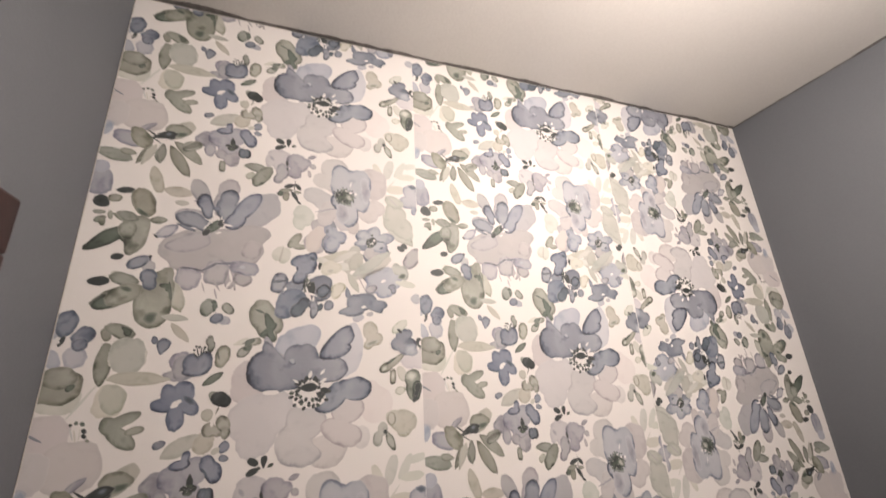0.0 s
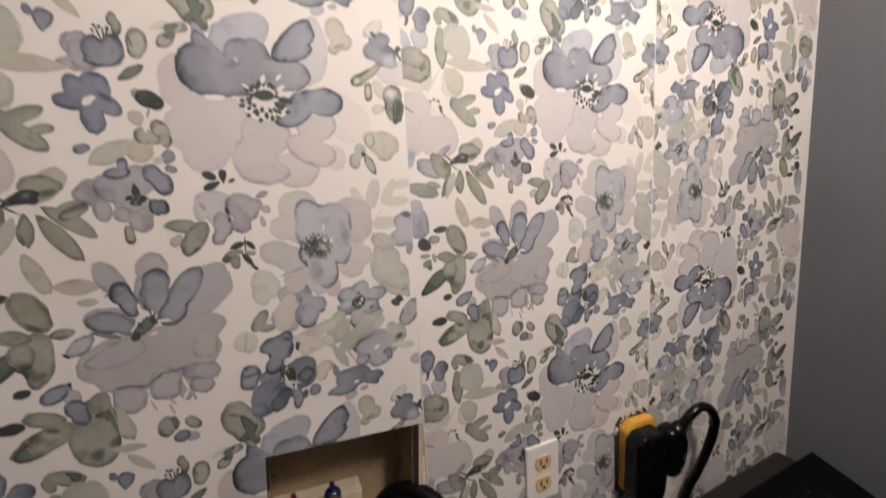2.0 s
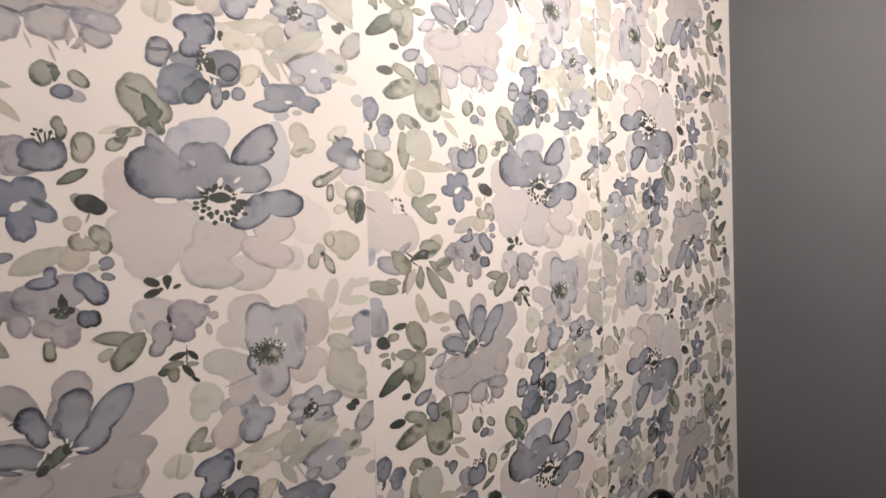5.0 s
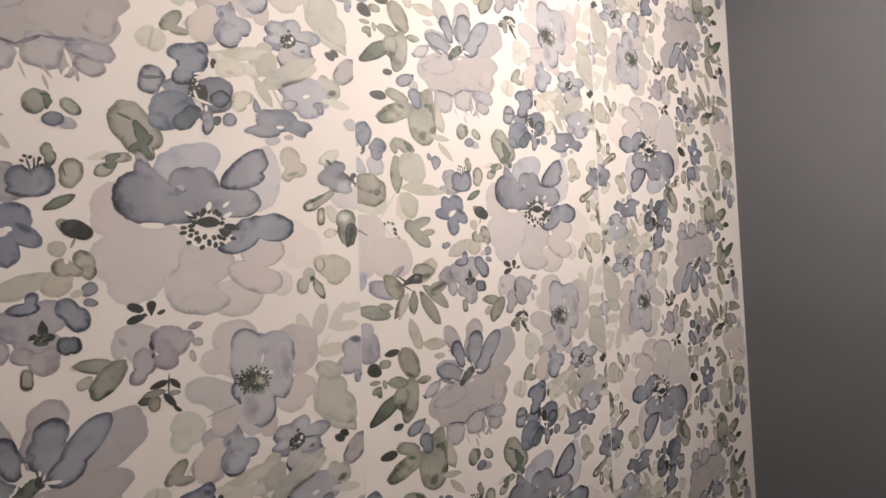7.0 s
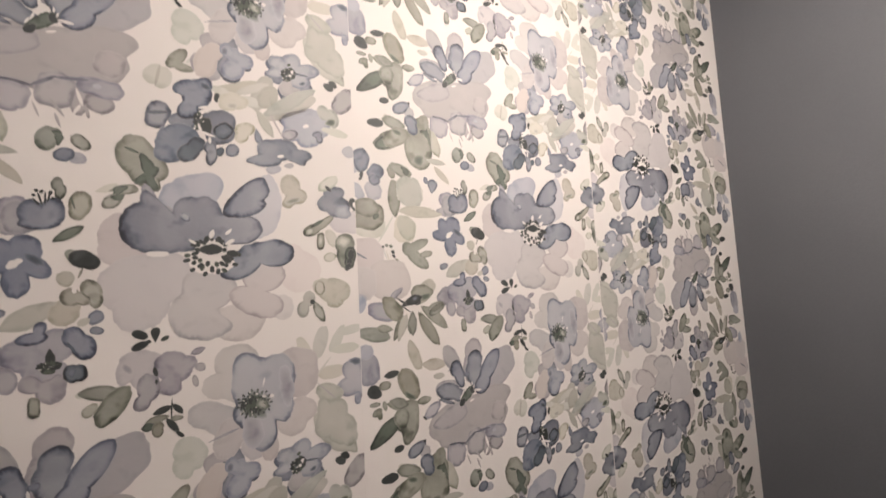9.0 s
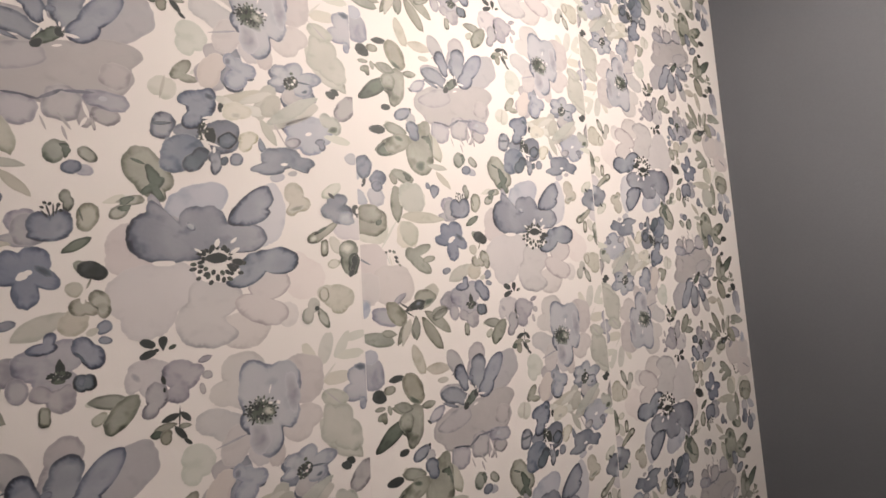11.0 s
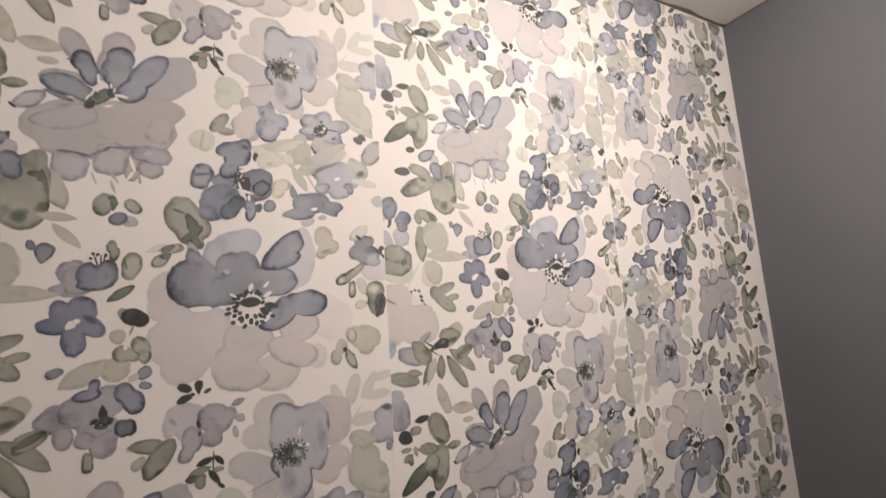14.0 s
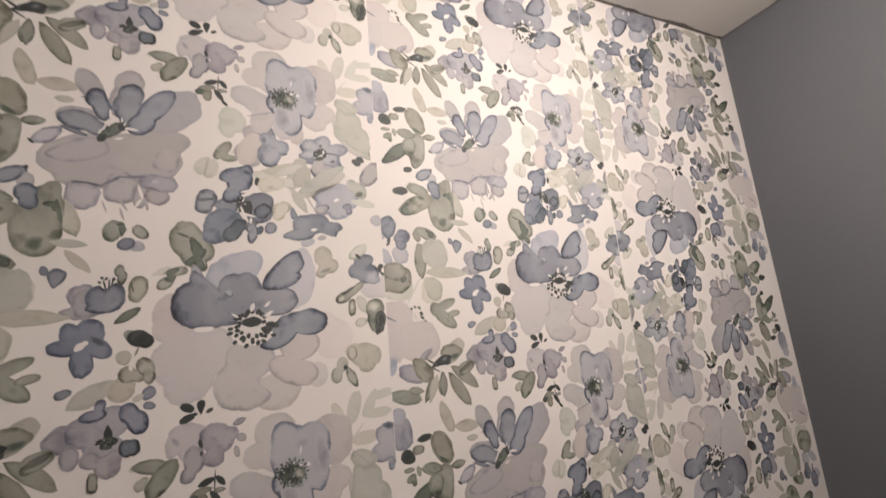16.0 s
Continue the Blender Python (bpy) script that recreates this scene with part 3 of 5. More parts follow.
dab("e", G, 0.0730, 0.4055, 0.0246, 0.0073, -27)
dab("e", S, 0.0575, 0.4025, 0.0192, 0.0114, -62, 0.3)
motif("printed_leaf")
dab("e", S, 0.0610, 0.3640, 0.0560, 0.0200, 90, 0.1, -0.1)
dab("p", K, 0.0865, 0.3740, 0.0440, 0.0500, 21, 0.08)
dab("b", K, 0.0755, 0.3165, 0.0350, 0.0410, -2, 0.1)
dab("l", K, 0.0485, 0.3210, 0.0455, 0.0028, 57)
motif("printed_leaf")
dab("l", S, 0.0590, 0.1710, 0.0394, 0.0120, -114, 0, 0.1)
dab("l", S, 0.0800, 0.1745, 0.0293, 0.0139, -98, 0.1)
dab("l", N, 0.0685, 0.2000, 0.0324, 0.0022, -34)
dab("t", N, 0.0785, 0.2080, 0.0295, 0.0149, 24, 0.1)
motif("printed_leaf")
dab("e", K, 0.4285, 0.1840, 0.0446, 0.0155, 110, 0.05)
dab("e", K, 0.4480, 0.1955, 0.0422, 0.0187, 76, 0.05)
dab("e", K, 0.4695, 0.1975, 0.0398, 0.0139, 62, 0.05)
dab("e", K, 0.4880, 0.2070, 0.0385, 0.0124, 9, 0.05)
dab("e", K, 0.4810, 0.1830, 0.0361, 0.0141, 3, 0.05)
dab("e", K, 0.4615, 0.1550, 0.0391, 0.0182, 3, 0.05)
dab("l", K, 0.4490, 0.1610, 0.0369, 0.0028, 49)
motif("printed_flower")
dab("e", B, 0.4965, 0.1355, 0.0221, 0.0264, 18, 0.1)
dab("e", V, 0.4965, 0.1180, 0.0163, 0.0095, 79, 0.3)
motif("printed_flower")
dab("e", N, 0.4925, 0.3800, 0.0130, 0.0063, -67)
motif("printed_leaf")
dab("e", N, 0.4925, 0.3020, 0.0177, 0.0099, 43)
motif("printed_flower")
dab("p", L, 0.0025, 0.3735, 0.0198, 0.0392, -131, 0.1)
dab("p", L, -0.0025, 0.4080, 0.0250, 0.0198, 127, 0.1)
dab("p", L, 0.0290, 0.3735, 0.0304, 0.0304, -44, 0.15, 0.1)
dab("p", B, 0.0125, 0.4165, 0.0370, 0.0316, 92, 0.15, 0.1)
dab("p", B, 0.0330, 0.4005, 0.0273, 0.0286, 28, 0.2, 0.1)
dab("e", B, 0.0315, 0.3900, 0.0180, 0.0184, 34, 0.1)
dab("e", N, 0.0115, 0.3945, 0.0158, 0.0058, 72)
dab("e", W, 0.0060, 0.3945, 0.0094, 0.0051, -32)
motif("printed_leaf")
dab("b", K, 0.0230, 0.3215, 0.0481, 0.0365, -4, 0.08)
dab("b", S, 0.0185, 0.3365, 0.0511, 0.0426, -3, 0.1)
dab("e", S, 0.0185, 0.3480, 0.0395, 0.0291, -9, 0.15)
dab("e", G, 0.0315, 0.3355, 0.0114, 0.0081, 38)
dab("l", K, 0.0445, 0.3135, 0.0419, 0.0028, 57)
motif("printed_flower")
dab("b", M, 0.0105, 0.2790, 0.0631, 0.0479, -4, 0.05)
dab("b", M, 0.0500, 0.2410, 0.0620, 0.0618, 0, 0.1)
dab("b", M, 0.0065, 0.2385, 0.0444, 0.0481, -14)
dab("e", V, 0.0030, 0.2805, 0.0300, 0.0030, -30)
dab("l", Q, 0.0575, 0.2210, 0.0292, 0.0100, 38)
dab("e", Q, 0.0350, 0.1965, 0.0446, 0.0260, -20, 0.1)
dab("e", L, 0.0045, 0.2100, 0.0151, 0.0243, -8)
dab("e", G, 0.0405, 0.2905, 0.0042, 0.0036, -45)
dab("e", G, 0.0460, 0.2925, 0.0050, 0.0045, -37)
dab("e", G, 0.0525, 0.2910, 0.0064, 0.0045, -39)
dab("e", N, 0.0555, 0.2825, 0.0071, 0.0050, -45)
dab("e", N, 0.0565, 0.2765, 0.0071, 0.0045, -45)
dab("e", K, 0.0470, 0.2775, 0.0155, 0.0020, -75)
dab("e", K, 0.0515, 0.2785, 0.0170, 0.0010, -87)
dab("e", K, 0.0430, 0.2800, 0.0171, 0.0022, -69)
dab("e", S, 0.0610, 0.2710, 0.0057, 0.0036, -45)
motif("printed_leaf")
dab("l", S, 0.0200, 0.6765, 0.0555, 0.0211, -14, 0.1, -0.1)
motif("printed_flower")
dab("b", Q, 0.0120, 0.6285, 0.0301, 0.0444, 6, 0.2)
dab("e", L, 0.0085, 0.6540, 0.0231, 0.0211, 5, 0.05)
dab("e", L, 0.0045, 0.7270, 0.0180, 0.0184, 19, 0.1)
motif("printed_flower")
dab("e", L, 0.4940, 0.4575, 0.0180, 0.0182, -3, 0.1)
motif("printed_flower")
wash(B, 0.1530, 0.3090, 0.45, (0.1600, 0.3240, 0.0304, 0.0247, -62), (0.1420, 0.3210, 0.0193, 0.0278, 17), (0.1360, 0.3070, 0.0295, 0.0180, -12), (0.1530, 0.2890, 0.0218, 0.0322, 8), (0.1680, 0.3040, 0.0301, 0.0189, -44))
bleed(D, B, 0.1670, 0.3120, 0.0176, 0.0078, -37)
wash(W, 0.1510, 0.3080, 0, (0.1500, 0.3070, 0.0099, 0.0062, 43), (0.1550, 0.3110, 0.0069, 0.0053, 17))
motif("printed_flower")
wash(Q, 0.1470, 0.3620, 0.2, (0.1480, 0.3630, 0.0274, 0.0227, -59), (0.1530, 0.3720, 0.0138, 0.0114, -22))
dab("l", Q, 0.1480, 0.3450, 0.0376, 0.0155, -6, 0.15)
motif("printed_leaf")
dab("l", R, 0.1290, 0.4600, 0.0572, 0.0222, -66, 0.2)
wash(S, 0.1090, 0.4580, 0.35, (0.1050, 0.4420, 0.0628, 0.0473, 97), (0.1110, 0.4680, 0.0361, 0.0502, 9), (0.1170, 0.4890, 0.0228, 0.0172, 92))
dab("e", E, 0.0930, 0.4990, 0.0195, 0.0170, -84, 0.1)
wash(V, 0.0940, 0.4830, 0.5, (0.0940, 0.4850, 0.0232, 0.0218, -62), (0.0970, 0.4740, 0.0203, 0.0179, -75))
wash(G, 0.1210, 0.4670, 0, (0.1240, 0.4630, 0.0047, 0.0311, 12), (0.1160, 0.4720, 0.0156, 0.0069, -1))
bleed(G, S, 0.1050, 0.4250, 0.0180, 0.0161, 67)
motif("printed_leaf")
dab("e", S, 0.0660, 0.4800, 0.0380, 0.0180, -18, 0.3)
dab("e", S, 0.0680, 0.4580, 0.0466, 0.0285, 29, 0.3)
bleed(G, S, 0.0700, 0.4660, 0.0170, 0.0076, -16)
dab("e", S, 0.0730, 0.4070, 0.0393, 0.0190, -22, 0.4)
wash(G, 0.0810, 0.4050, 0, (0.0820, 0.4050, 0.0119, 0.0097, -61), (0.0780, 0.4100, 0.0104, 0.0056, -35))
dab("e", V, 0.0780, 0.5060, 0.0295, 0.0186, 31, 0.6)
dab("e", N, 0.0920, 0.5150, 0.0049, 0.0045, -83)
dab("l", Q, 0.1070, 0.5560, 0.0354, 0.0188, 36, 0.7)
dab("l", N, 0.0940, 0.5470, 0.0098, 0.0030, -46)
dab("e", S, 0.0710, 0.6000, 0.0522, 0.0275, -66, 0.2)
bleed(G, S, 0.0720, 0.5830, 0.0229, 0.0078, -36)
dab("l", S, 0.0940, 0.5730, 0.0240, 0.0125, 4, 0.3)
dab("e", S, 0.0710, 0.5470, 0.0630, 0.0295, 81, 0.15)
dab("e", S, 0.0580, 0.5540, 0.0308, 0.0240, -80, 0.2)
dab("l", S, 0.0550, 0.5760, 0.0303, 0.0165, -20, 0.15)
motif("printed_leaf")
dab("e", R, 0.0820, 0.6400, 0.0473, 0.0170, -71, 0.15)
dab("l", R, 0.1150, 0.6220, 0.0427, 0.0185, -4, 0.1)
dab("e", R, 0.1210, 0.6040, 0.0185, 0.0093, -1, 0.1)
dab("l", R, 0.0650, 0.6820, 0.0408, 0.0123, 68, 0.15)
dab("e", S, 0.0500, 0.7110, 0.0428, 0.0253, -55, 0.1)
dab("l", S, 0.0380, 0.6830, 0.0255, 0.0120, -9, 0.1)
dab("l", N, 0.0450, 0.6180, 0.0244, 0.0103, 10)
motif("printed_leaf")
dab("e", R, 0.1060, 0.7320, 0.0419, 0.0256, 50, 0.15)
dab("l", S, 0.0820, 0.6870, 0.0367, 0.0136, 89, 0.1)
dab("l", S, 0.1080, 0.6760, 0.0623, 0.0189, -59, 0.1)
dab("l", S, 0.1190, 0.6920, 0.0571, 0.0184, -40, 0.1)
dab("e", S, 0.1230, 0.7040, 0.0309, 0.0142, 27, 0.5)
dab("l", N, 0.0650, 0.7210, 0.0207, 0.0030, -34)
dab("l", N, 0.0850, 0.7210, 0.0301, 0.0147, 17, 0.3)
bleed(V, N, 0.0870, 0.7230, 0.0103, 0.0072, 19)
motif("printed_leaf")
dab("l", R, 0.1350, 0.4250, 0.0346, 0.0106, -7, 0.1)
dab("l", R, 0.1440, 0.4040, 0.0376, 0.0115, -47, 0.1)
dab("e", V, 0.1150, 0.3940, 0.0081, 0.0115, 17, 0.3)
dab("t", V, 0.1260, 0.3850, 0.0229, 0.0213, 81, 0.6)
wash(R, 0.0870, 0.3730, 0.12, (0.0860, 0.3730, 0.0528, 0.0401, -63), (0.0950, 0.3810, 0.0227, 0.0324, 12))
dab("l", R, 0.1040, 0.3430, 0.0747, 0.0184, -3, 0.1)
dab("e", R, 0.0780, 0.3190, 0.0394, 0.0301, -68, 0.15)
wash(S, 0.0880, 0.2810, 0.35, (0.0950, 0.2920, 0.0421, 0.0155, 22), (0.0810, 0.2860, 0.0252, 0.0200, -50), (0.0950, 0.2710, 0.0445, 0.0199, -39))
dab("e", S, 0.1090, 0.2780, 0.0235, 0.0109, 12, 0.2)
dab("e", V, 0.1390, 0.2590, 0.0161, 0.0103, 15, 0.2)
motif("printed_flower")
dab("b", Q, 0.1390, 0.2130, 0.0310, 0.0246, 44, 0.3)
motif("printed_leaf")
dab("e", S, 0.1000, 0.2200, 0.0365, 0.0267, 2, 0.15)
bleed(G, S, 0.1050, 0.2140, 0.0206, 0.0091, 14)
dab("e", N, 0.0880, 0.2100, 0.0187, 0.0132, -38, 0.1)
dab("l", S, 0.1210, 0.1970, 0.0315, 0.0138, 20, 0.15)
motif("printed_flower")
wash(M, 0.2430, 0.3340, 0.12, (0.2450, 0.3370, 0.0575, 0.0554, 0), (0.2330, 0.3210, 0.0359, 0.0322, 79))
wash(M, 0.2540, 0.2770, 0.12, (0.2540, 0.2820, 0.0774, 0.0666, 3), (0.2560, 0.2540, 0.0548, 0.0446, 35), (0.2820, 0.2900, 0.0571, 0.0468, -90))
wash(L, 0.3050, 0.3810, 0.15, (0.3050, 0.3880, 0.0565, 0.0464, 16), (0.3210, 0.3970, 0.0311, 0.0384, -16), (0.2880, 0.3830, 0.0384, 0.0331, 77))
wash(P, 0.3840, 0.3730, 0.08, (0.3860, 0.3770, 0.0348, 0.0798, -2), (0.3730, 0.3580, 0.0381, 0.0498, -2))
wash(H, 0.4220, 0.2910, 0.08, (0.4240, 0.2900, 0.0556, 0.0540, -90), (0.4110, 0.3090, 0.0404, 0.0355, 5))
wash(M, 0.3520, 0.2280, 0.25, (0.3490, 0.2300, 0.0601, 0.0442, -10), (0.3640, 0.2370, 0.0405, 0.0369, -82))
wash(H, 0.3990, 0.2460, 0.1, (0.4020, 0.2450, 0.0275, 0.0328, 2), (0.3860, 0.2500, 0.0382, 0.0277, -5))
wash(M, 0.3130, 0.2510, 0.5, (0.3210, 0.2750, 0.0580, 0.0549, -4), (0.3060, 0.2430, 0.0579, 0.0521, -70), (0.3170, 0.2280, 0.0557, 0.0302, -1))
wash(M, 0.3710, 0.2690, 0.5, (0.3810, 0.2870, 0.0510, 0.0429, 3), (0.3700, 0.2540, 0.0635, 0.0336, -27), (0.3860, 0.2480, 0.0344, 0.0317, -14))
wash(Q, 0.2700, 0.3660, 0.5, (0.2640, 0.3780, 0.0127, 0.0396, 19), (0.2750, 0.3600, 0.0309, 0.0255, -26))
wash(B, 0.2940, 0.3470, 1, (0.2540, 0.3480, 0.0382, 0.0551, 2), (0.2700, 0.3380, 0.0625, 0.0443, -15), (0.2640, 0.3710, 0.0179, 0.0385, 16), (0.2940, 0.3420, 0.0644, 0.0484, -1), (0.3000, 0.3690, 0.0316, 0.0286, 44), (0.3170, 0.3640, 0.0406, 0.0366, -98), (0.3450, 0.3450, 0.0656, 0.0377, 2), (0.3620, 0.3450, 0.0393, 0.0363, 41))
wash(B, 0.3590, 0.3800, 1, (0.3620, 0.3860, 0.0694, 0.0267, 46), (0.3780, 0.3950, 0.0280, 0.0245, 60), (0.3640, 0.3730, 0.0460, 0.0226, 22))
dab("e", Q, 0.2970, 0.3590, 0.0125, 0.0081, -47, 1)
wash(B, 0.3720, 0.3060, 1, (0.3940, 0.3150, 0.0471, 0.0356, 2), (0.3720, 0.3150, 0.0474, 0.0274, 12), (0.3550, 0.3000, 0.0506, 0.0310, 25))
dab("b", W, 0.2700, 0.3160, 0.0220, 0.0063, 0)
wash(W, 0.3240, 0.3110, 0, (0.3240, 0.3040, 0.0485, 0.0261, 0), (0.3240, 0.3190, 0.0346, 0.0269, 0))
stamens(0.3240, 0.3150, 0.0265, 0.0229, N)
dab("e", N, 0.3230, 0.3200, 0.0242, 0.0131, 1)
dab("t", N, 0.3070, 0.3270, 0.0112, 0.0091, 18)
dab("t", N, 0.3180, 0.3310, 0.0128, 0.0068, 65)
dab("t", N, 0.3330, 0.3310, 0.0116, 0.0066, 113)
dab("e", N, 0.3460, 0.3150, 0.0143, 0.0088, -12)
dab("e", N, 0.3390, 0.3080, 0.0135, 0.0065, -41)
dab("l", W, 0.3240, 0.3390, 0.0121, 0.0056, 73)
dab("l", W, 0.3420, 0.3420, 0.0104, 0.0038, 47)
dab("l", W, 0.3430, 0.3290, 0.0126, 0.0052, 35)
dab("l", W, 0.3040, 0.3300, 0.0102, 0.0032, -34)
motif("printed_leaf")
wash(S, 0.2550, 0.4230, 0.6, (0.2490, 0.4300, 0.0485, 0.0361, -86), (0.2600, 0.4170, 0.0494, 0.0369, -93), (0.2730, 0.4110, 0.0143, 0.0239, -15), (0.2660, 0.3960, 0.0140, 0.0192, 27))
dab("l", G, 0.2460, 0.4350, 0.0159, 0.0038, -24)
wash(G, 0.2610, 0.4120, 0, (0.2580, 0.4250, 0.0168, 0.0085, -59), (0.2610, 0.4170, 0.0217, 0.0131, -75), (0.2640, 0.4090, 0.0218, 0.0109, 52), (0.2560, 0.4020, 0.0193, 0.0095, 39), (0.2650, 0.3960, 0.0176, 0.0102, -52))
motif("printed_leaf")
dab("t", K, 0.2250, 0.3890, 0.0229, 0.0115, 20, 0.1)
dab("t", S, 0.2390, 0.3890, 0.0272, 0.0138, 9, 0.5)
wash(G, 0.2350, 0.3880, 0, (0.2360, 0.3900, 0.0149, 0.0071, 19), (0.2330, 0.3850, 0.0130, 0.0060, 61))
dab("e", S, 0.2280, 0.3750, 0.0203, 0.0144, 42, 0.7)
wash(G, 0.2350, 0.3800, 0, (0.2350, 0.3800, 0.0117, 0.0050, 37), (0.2310, 0.3800, 0.0077, 0.0049, 7))
motif("printed_leaf")
dab("l", G, 0.1930, 0.3390, 0.0306, 0.0114, 34, 0.4)
motif("printed_leaf")
dab("e", S, 0.1970, 0.3140, 0.0186, 0.0119, -59, 0.2)
wash(N, 0.2060, 0.3120, 0.4, (0.2040, 0.3120, 0.0233, 0.0194, -20), (0.2100, 0.3090, 0.0206, 0.0169, -40))
motif("printed_leaf")
wash(S, 0.2020, 0.3690, 0.7, (0.2020, 0.3710, 0.0203, 0.0290, -4), (0.2000, 0.3630, 0.0198, 0.0158, 80))
dab("l", G, 0.1960, 0.3720, 0.0161, 0.0018, -75)
wash(S, 0.1850, 0.3870, 0.6, (0.1830, 0.3920, 0.0101, 0.0151, -4), (0.1860, 0.3830, 0.0093, 0.0173, -11))
motif("printed_leaf")
wash(S, 0.1750, 0.4400, 0.45, (0.1740, 0.4400, 0.0268, 0.0193, 81), (0.1810, 0.4430, 0.0114, 0.0186, -6))
wash(G, 0.1840, 0.4420, 0, (0.1840, 0.4400, 0.0046, 0.0141, -7), (0.1820, 0.4480, 0.0091, 0.0047, -10))
dab("e", S, 0.2020, 0.4390, 0.0214, 0.0141, -47, 1)
dab("e", L, 0.1980, 0.4210, 0.0184, 0.0132, -15, 0.1)
dab("e", V, 0.1880, 0.4240, 0.0191, 0.0157, 24, 0.2)
motif("printed_leaf")
wash(K, 0.2700, 0.5270, 0.12, (0.2670, 0.5290, 0.0267, 0.0213, 58), (0.2750, 0.5260, 0.0190, 0.0281, -11))
dab("l", R, 0.2700, 0.5280, 0.0298, 0.0036, 80)
wash(S, 0.2900, 0.5490, 0.3, (0.2890, 0.5530, 0.0321, 0.0151, 54), (0.2970, 0.5420, 0.0200, 0.0106, 2))
dab("e", K, 0.3030, 0.5530, 0.0121, 0.0052, 45)
motif("printed_flower")
wash(Q, 0.1520, 0.3530, 0.15, (0.1520, 0.3560, 0.0335, 0.0231, 87), (0.1550, 0.3450, 0.0231, 0.0134, 4))
wash(B, 0.1720, 0.3530, 0.7, (0.1630, 0.3610, 0.0275, 0.0214, -85), (0.1800, 0.3610, 0.0204, 0.0321, 1), (0.1700, 0.3500, 0.0340, 0.0150, 3))
dab("e", N, 0.1700, 0.3750, 0.0140, 0.0018, 105)
dab("e", N, 0.1740, 0.3760, 0.0150, 0.0017, 91)
dab("e", N, 0.1770, 0.3780, 0.0138, 0.0016, 80)
dab("e", N, 0.1670, 0.3720, 0.0099, 0.0019, 123)
dab("e", N, 0.1670, 0.3840, 0.0039, 0.0033, -37)
dab("e", N, 0.1710, 0.3830, 0.0045, 0.0032, 61)
dab("e", N, 0.1780, 0.3820, 0.0050, 0.0035, 75)
dab("e", N, 0.1800, 0.3760, 0.0036, 0.0033, 53)
dab("e", N, 0.1650, 0.3790, 0.0039, 0.0028, -31)
motif("printed_leaf")
dab("l", R, 0.1640, 0.2550, 0.0519, 0.0220, 30, 0.1)
dab("e", R, 0.1910, 0.2910, 0.0175, 0.0150, -78, 0.3)
wash(R, 0.1900, 0.2550, 0.15, (0.1900, 0.2550, 0.0262, 0.0254, 28), (0.1930, 0.2610, 0.0225, 0.0210, -70))
wash(S, 0.1980, 0.2710, 0.6, (0.1950, 0.2720, 0.0197, 0.0176, -79), (0.2050, 0.2700, 0.0168, 0.0143, -39))
wash(S, 0.2130, 0.2730, 0.8, (0.2120, 0.2790, 0.0230, 0.0173, -56), (0.2160, 0.2680, 0.0120, 0.0196, 1))
dab("e", W, 0.1980, 0.2790, 0.0040, 0.0069, 11)
dab("l", S, 0.2030, 0.2970, 0.0124, 0.0023, 71)
motif("printed_leaf")
dab("e", V, 0.2160, 0.2490, 0.0167, 0.0134, 54, 0.3)
dab("e", R, 0.2060, 0.2450, 0.0119, 0.0078, 30)
dab("e", V, 0.2170, 0.2350, 0.0127, 0.0087, -19, 0.3)
motif("printed_flower")
wash(Q, 0.1710, 0.2120, 0.15, (0.1590, 0.2160, 0.0356, 0.0314, -29), (0.1850, 0.2240, 0.0339, 0.0292, -73), (0.1770, 0.1980, 0.0388, 0.0274, -15))
wash(B, 0.1680, 0.2340, 0.8, (0.1660, 0.2320, 0.0257, 0.0130, 5), (0.1720, 0.2420, 0.0143, 0.0106, 82))
wash(B, 0.2020, 0.2240, 1, (0.1980, 0.2300, 0.0233, 0.0193, -78), (0.2070, 0.2190, 0.0273, 0.0207, -78))
dab("l", D, 0.1970, 0.2190, 0.0158, 0.0027, -59)
wash(Q, 0.1770, 0.1810, 0.3, (0.1650, 0.1870, 0.0194, 0.0168, -53), (0.1810, 0.1780, 0.0269, 0.0234, -56), (0.1870, 0.1840, 0.0126, 0.0224, 3))
wash(Q, 0.1490, 0.1930, 0.3, (0.1480, 0.1930, 0.0175, 0.0261, 7))
wash(D, 0.1990, 0.1920, 0.9, (0.1970, 0.1930, 0.0192, 0.0142, -80), (0.2040, 0.1930, 0.0123, 0.0186, 5))
bleed(V, D, 0.1970, 0.1940, 0.0094, 0.0063, 81)
dab("t", N, 0.1800, 0.2120, 0.0179, 0.0105, -87)
dab("e", G, 0.1790, 0.1980, 0.0120, 0.0061, -10)
speckles(0.1800, 0.2030, 0.0086, 0.0039, N)
dab("b", S, 0.1690, 0.1640, 0.0096, 0.0216, 3, 1)
motif("printed_flower")
wash(U, 0.2560, 0.1920, 0.15, (0.2560, 0.1960, 0.0415, 0.0271, -11), (0.2390, 0.1860, 0.0125, 0.0275, 1), (0.2580, 0.1780, 0.0275, 0.0233, -37))
bleed(Q, U, 0.2430, 0.1910, 0.0148, 0.0071, -53)
wash(Q, 0.2870, 0.1820, 0.45, (0.2850, 0.1870, 0.0395, 0.0337, -38), (0.2810, 0.1650, 0.0244, 0.0182, -17), (0.3000, 0.1900, 0.0169, 0.0158, -69))
dab("l", Q, 0.3090, 0.2020, 0.0160, 0.0079, 22)
dab("e", Q, 0.3110, 0.1830, 0.0115, 0.0099, -28, 0.3)
wash(Q, 0.2610, 0.1610, 0.6, (0.2620, 0.1680, 0.0220, 0.0311, 5), (0.2560, 0.1520, 0.0179, 0.0162, 67))
dab("e", N, 0.2680, 0.1840, 0.0045, 0.0106, 14)
